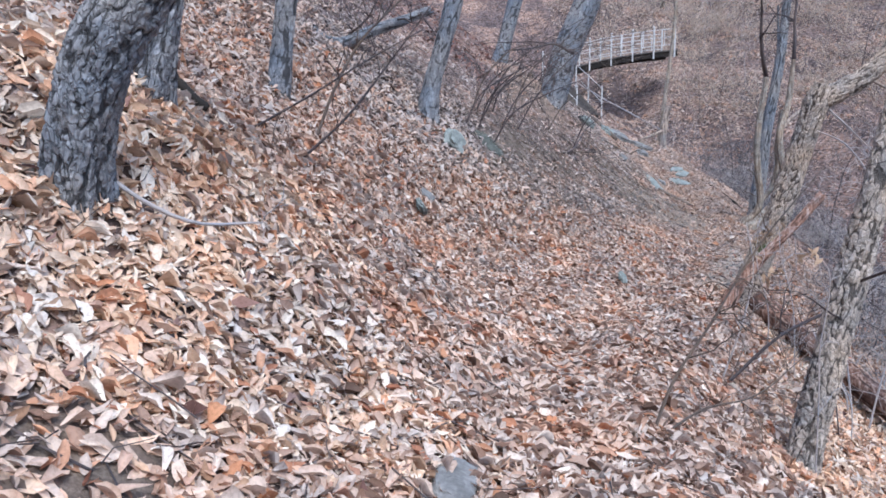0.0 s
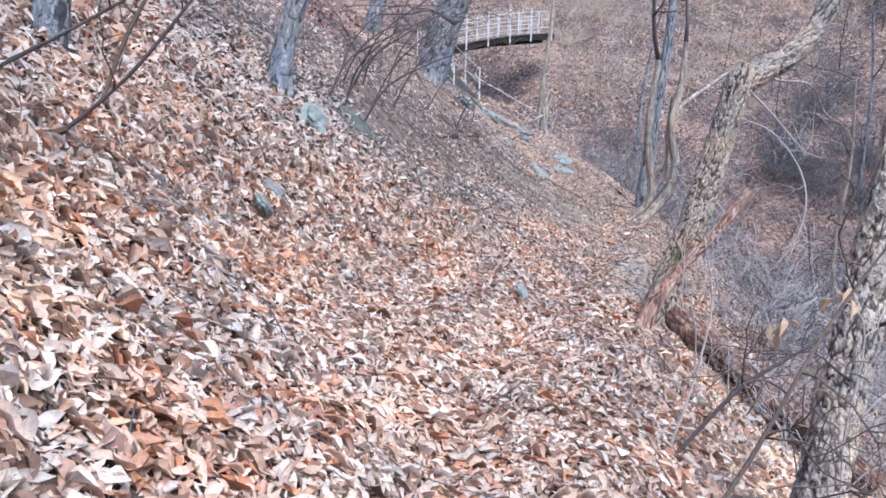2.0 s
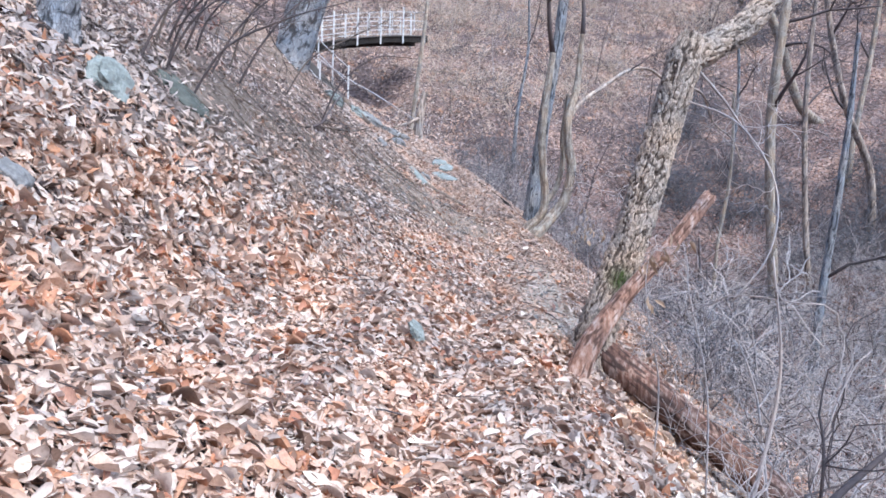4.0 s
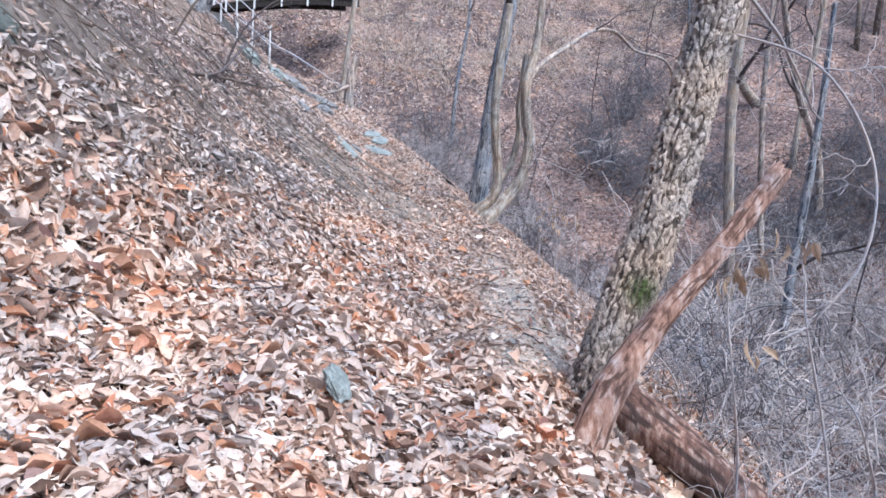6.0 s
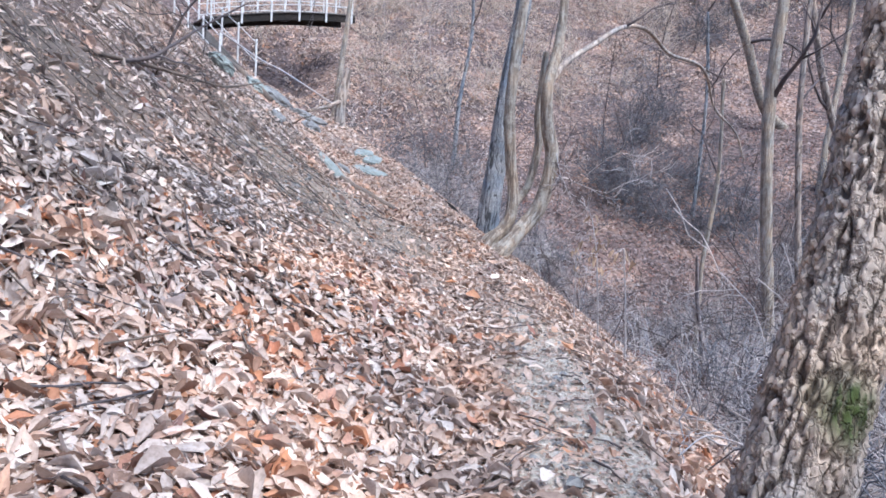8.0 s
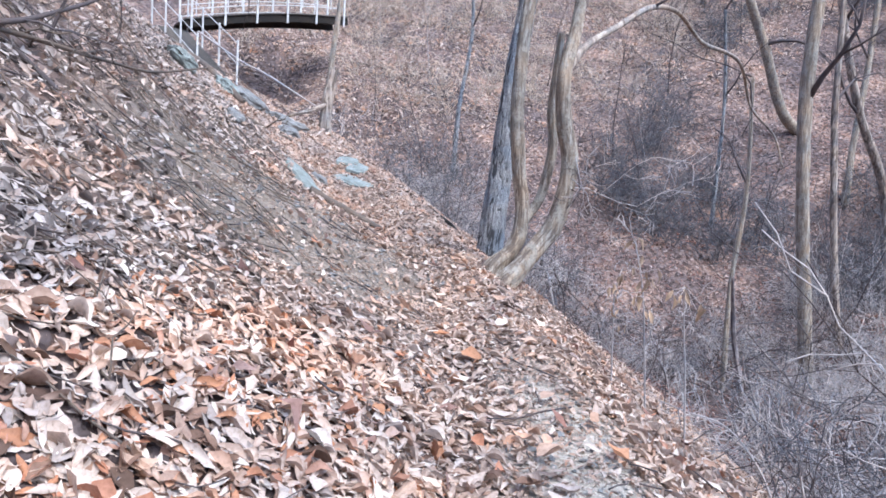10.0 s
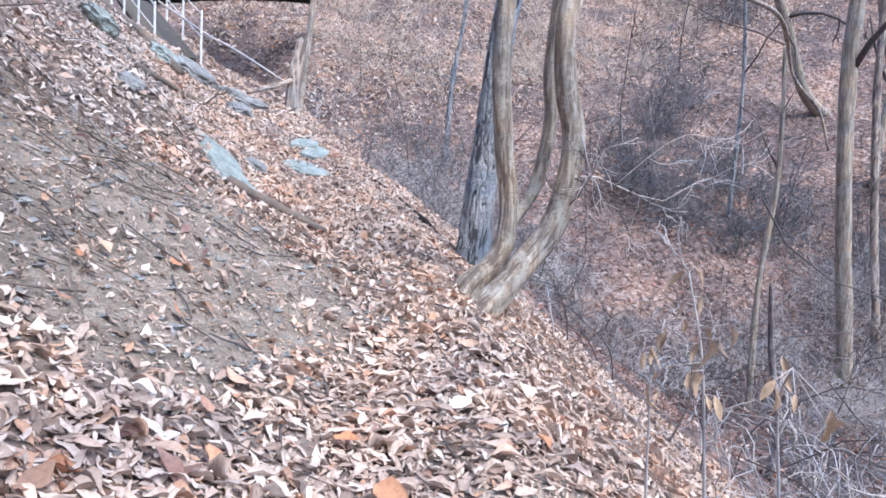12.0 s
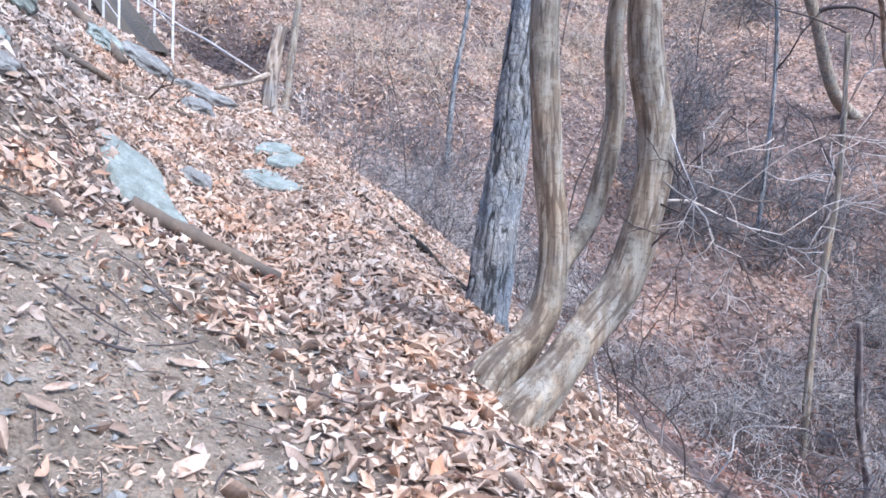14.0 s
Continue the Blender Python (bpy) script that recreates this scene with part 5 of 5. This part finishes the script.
def leafy_stem(points, leaves, label, seed, size=0.1, category="plant"):
    """A dry stem; leaves: (x, y, z) places of hanging leaves, each joined by its own stalk."""
    ob = branch_thing("dry_plant", points, m_pale_twig, label, category, 3, seed, 0.25, 6)
    g = np.random.default_rng(seed + 500)
    c = spline(points, 40)[:, :3]
    for k, q in enumerate([q for q in leaves for _ in range(3)]):
        q = np.array(q, float) + g.normal(0, 0.03, 3) * (k % 3)
        near = c[np.argmin(np.linalg.norm(c - q, axis=1))]
        if np.linalg.norm(near - q) < 0.012:
            q = q + (0.01, 0.0, -0.02)
        lf = mesh_object("leaf", *leaf_mesh(seed * 10 + k, size * g.uniform(0.7, 1.25)), m_hang, ob, "dry orange-tan hanging leaf")
        set_at = Matrix.Translation(Vector(q) - Vector(ob.location)) @ pose(0, 0, 0, g.uniform(-60, 60), g.uniform(20, 100), g.uniform(0, 360))
        lf.matrix_local = set_at
        back = set_at.inverted()
        line = np.array([tuple(back @ (Vector(v) - Vector(ob.location))) for v in np.linspace(near, q, 4)])
        verts, faces = [], []
        tube_into(verts, faces, line, (0.0025, 0.002, 0.0016, 0.0014), 4)
        mesh_object("stalk", verts, faces, m_pale_twig, lf, "thin pale leaf stalk")
    return ob


leafy_stem([on(4.3, 9.35, 0.008, -0.05), (4.25, 9.3, -0.5, 0.007), (4.06, 9.24, 0.07, 0.005), (4.07, 9.3, 0.31, 0.004), (4.09, 9.31, 0.44, 0.003)], [(4.09, 9.31, 0.46), (4.12, 9.28, 0.44), (4.06, 9.32, 0.43)], "thin dry stem with a few orange leaves below the trail", 61, 0.09)
leafy_stem([on(4.45, 8.9, 0.008, -0.05), (4.4, 8.95, -0.4, 0.007), (4.25, 9.04, 0.28, 0.005), (4.24, 9.12, 0.55, 0.004), (4.16, 9.22, 0.54, 0.003)], [(4.22, 9.15, 0.6), (4.26, 9.12, 0.6), (4.15, 9.25, 0.54), (3.91, 8.97, 0.2)], "bare arching stem with orange leaves below the trail", 62, 0.11)
leafy_stem([on(2.95, 5.5, 0.007, -0.05), (2.9, 5.45, -0.2, 0.006), (2.8, 5.4, 0.6, 0.004), (2.65, 5.42, 0.62, 0.003)], [(2.78, 5.37, 0.63), (2.74, 5.4, 0.66), (2.5, 5.48, 0.47), (2.54, 5.46, 0.5)], "thin twig with yellow-orange leaves beside a leaning tree", 63, 0.1)
leafy_stem([on(7.05, 14.75, 0.008, -0.05), (6.98, 14.74, -0.1, 0.007), (6.95, 14.76, 0.25, 0.005), (6.93, 14.84, 0.56, 0.004)], [(6.92, 14.86, 0.54), (6.95, 14.8, 0.44), (6.97, 14.75, 0.36), (6.99, 14.73, 0.3), (6.93, 14.77, 0.2), (6.95, 14.72, 0.08)], "dry stalk hung with curled straw-coloured leaves", 64, 0.085)
leafy_stem([on(6.85, 14.9, 0.007, -0.05), (6.83, 14.9, -0.1, 0.006), (6.82, 14.89, 0.2, 0.004), (6.86, 14.88, 0.36, 0.003)], [(6.86, 14.88, 0.34), (6.8, 14.88, 0.25), (6.79, 14.87, 0.1), (6.84, 14.86, -0.05)], "dry stalk with withered leaves at the trail edge", 65, 0.075)
leafy_stem([on(7.2, 14.5, 0.008, -0.05), (7.15, 14.5, -0.3, 0.007), (7.1, 14.5, 0.1, 0.005), (6.9, 14.3, 0.3, 0.003)], [(7.09, 14.53, 0.2), (6.73, 14.23, 0.29), (6.84, 14.1, 0.22)], "bare stem with a few orange leaves below the trail", 66, 0.08)


# ---- arching pale stems close below the trail ----
g = np.random.default_rng(123)
for k in range(64):
    y = g.uniform(6.5, 21) if k % 2 else g.uniform(8.5, 14.5)
    x = np.interp(y, TRAIL_Y, TRAIL_X) + g.uniform(2.2, 5.2)
    if abs(x - 5.0) < 0.8 and abs(y - 10.2) < 0.9:
        continue
    z, a, tall = ground_z(x, y), g.uniform(0, 6.283), g.uniform(0.9, 2.0)
    c, s = math.cos(a), math.sin(a)
    r = g.uniform(0.006, 0.013)
    pts = [(x, y, z - 0.1, r)]
    for f in (0.3, 0.6, 0.85, 1.0):
        out = tall * 0.75 * f ** 1.6
        pts.append((x + c * out + g.normal(0, 0.06), y + s * out + g.normal(0, 0.06), z + tall * (f - 0.42 * f ** 3) + g.normal(0, 0.04), r * (1 - 0.65 * f)))
    branch_thing("shrub", pts, m_pale_twig if k % 3 else m_twig, "pale bare stem arching over the ravine slope" if k % 3 else "dark bare stem arching over the ravine slope", "shrub", int(g.integers(5, 10)), 700 + k, 0.55, 6)


# ---- litter of small twigs ----
g = np.random.default_rng(91)
verts, faces = [], []
for _ in range(900):
    y = g.uniform(1.5, 25)
    x = np.interp(y, TRAIL_Y, TRAIL_X) + g.uniform(-3.6, 2.2)
    a, long = g.uniform(0, 6.283), g.gamma(3, 0.09)
    s = np.linspace(-0.5, 0.5, 4) * long
    px, py = x + np.cos(a) * s + g.normal(0, 0.01, 4), y + np.sin(a) * s + g.normal(0, 0.01, 4)
    tube_into(verts, faces, np.stack([px, py, height(px, py) + g.uniform(0.015, 0.06)], -1), np.linspace(1, 0.6, 4) * g.uniform(0.0025, 0.007), 4)
tagged(mesh_object("twig_litter", verts, faces, m_twig), "small dead twigs strewn among the leaves", "twigs", kind="stuff")
g = np.random.default_rng(92)
verts, faces = [], []
for _ in range(420):
    y = g.uniform(12.2, 21)
    x = np.interp(y, TRAIL_Y, TRAIL_X) - g.uniform(1.4, 4.6)
    a, long = g.uniform(0, 6.283), g.gamma(3, 0.11)
    s = np.linspace(-0.5, 0.5, 4) * long
    px, py = x + np.cos(a) * s + g.normal(0, 0.015, 4), y + np.sin(a) * s + g.normal(0, 0.015, 4)
    tube_into(verts, faces, np.stack([px, py, height(px, py) + g.uniform(0.02, 0.1)], -1), np.linspace(1, 0.5, 4) * g.uniform(0.003, 0.007), 4)
tagged(mesh_object("bank_twig_litter", verts, faces, m_deadwood), "grey dead twigs and stalks strewn over the bank", "twigs", kind="stuff")
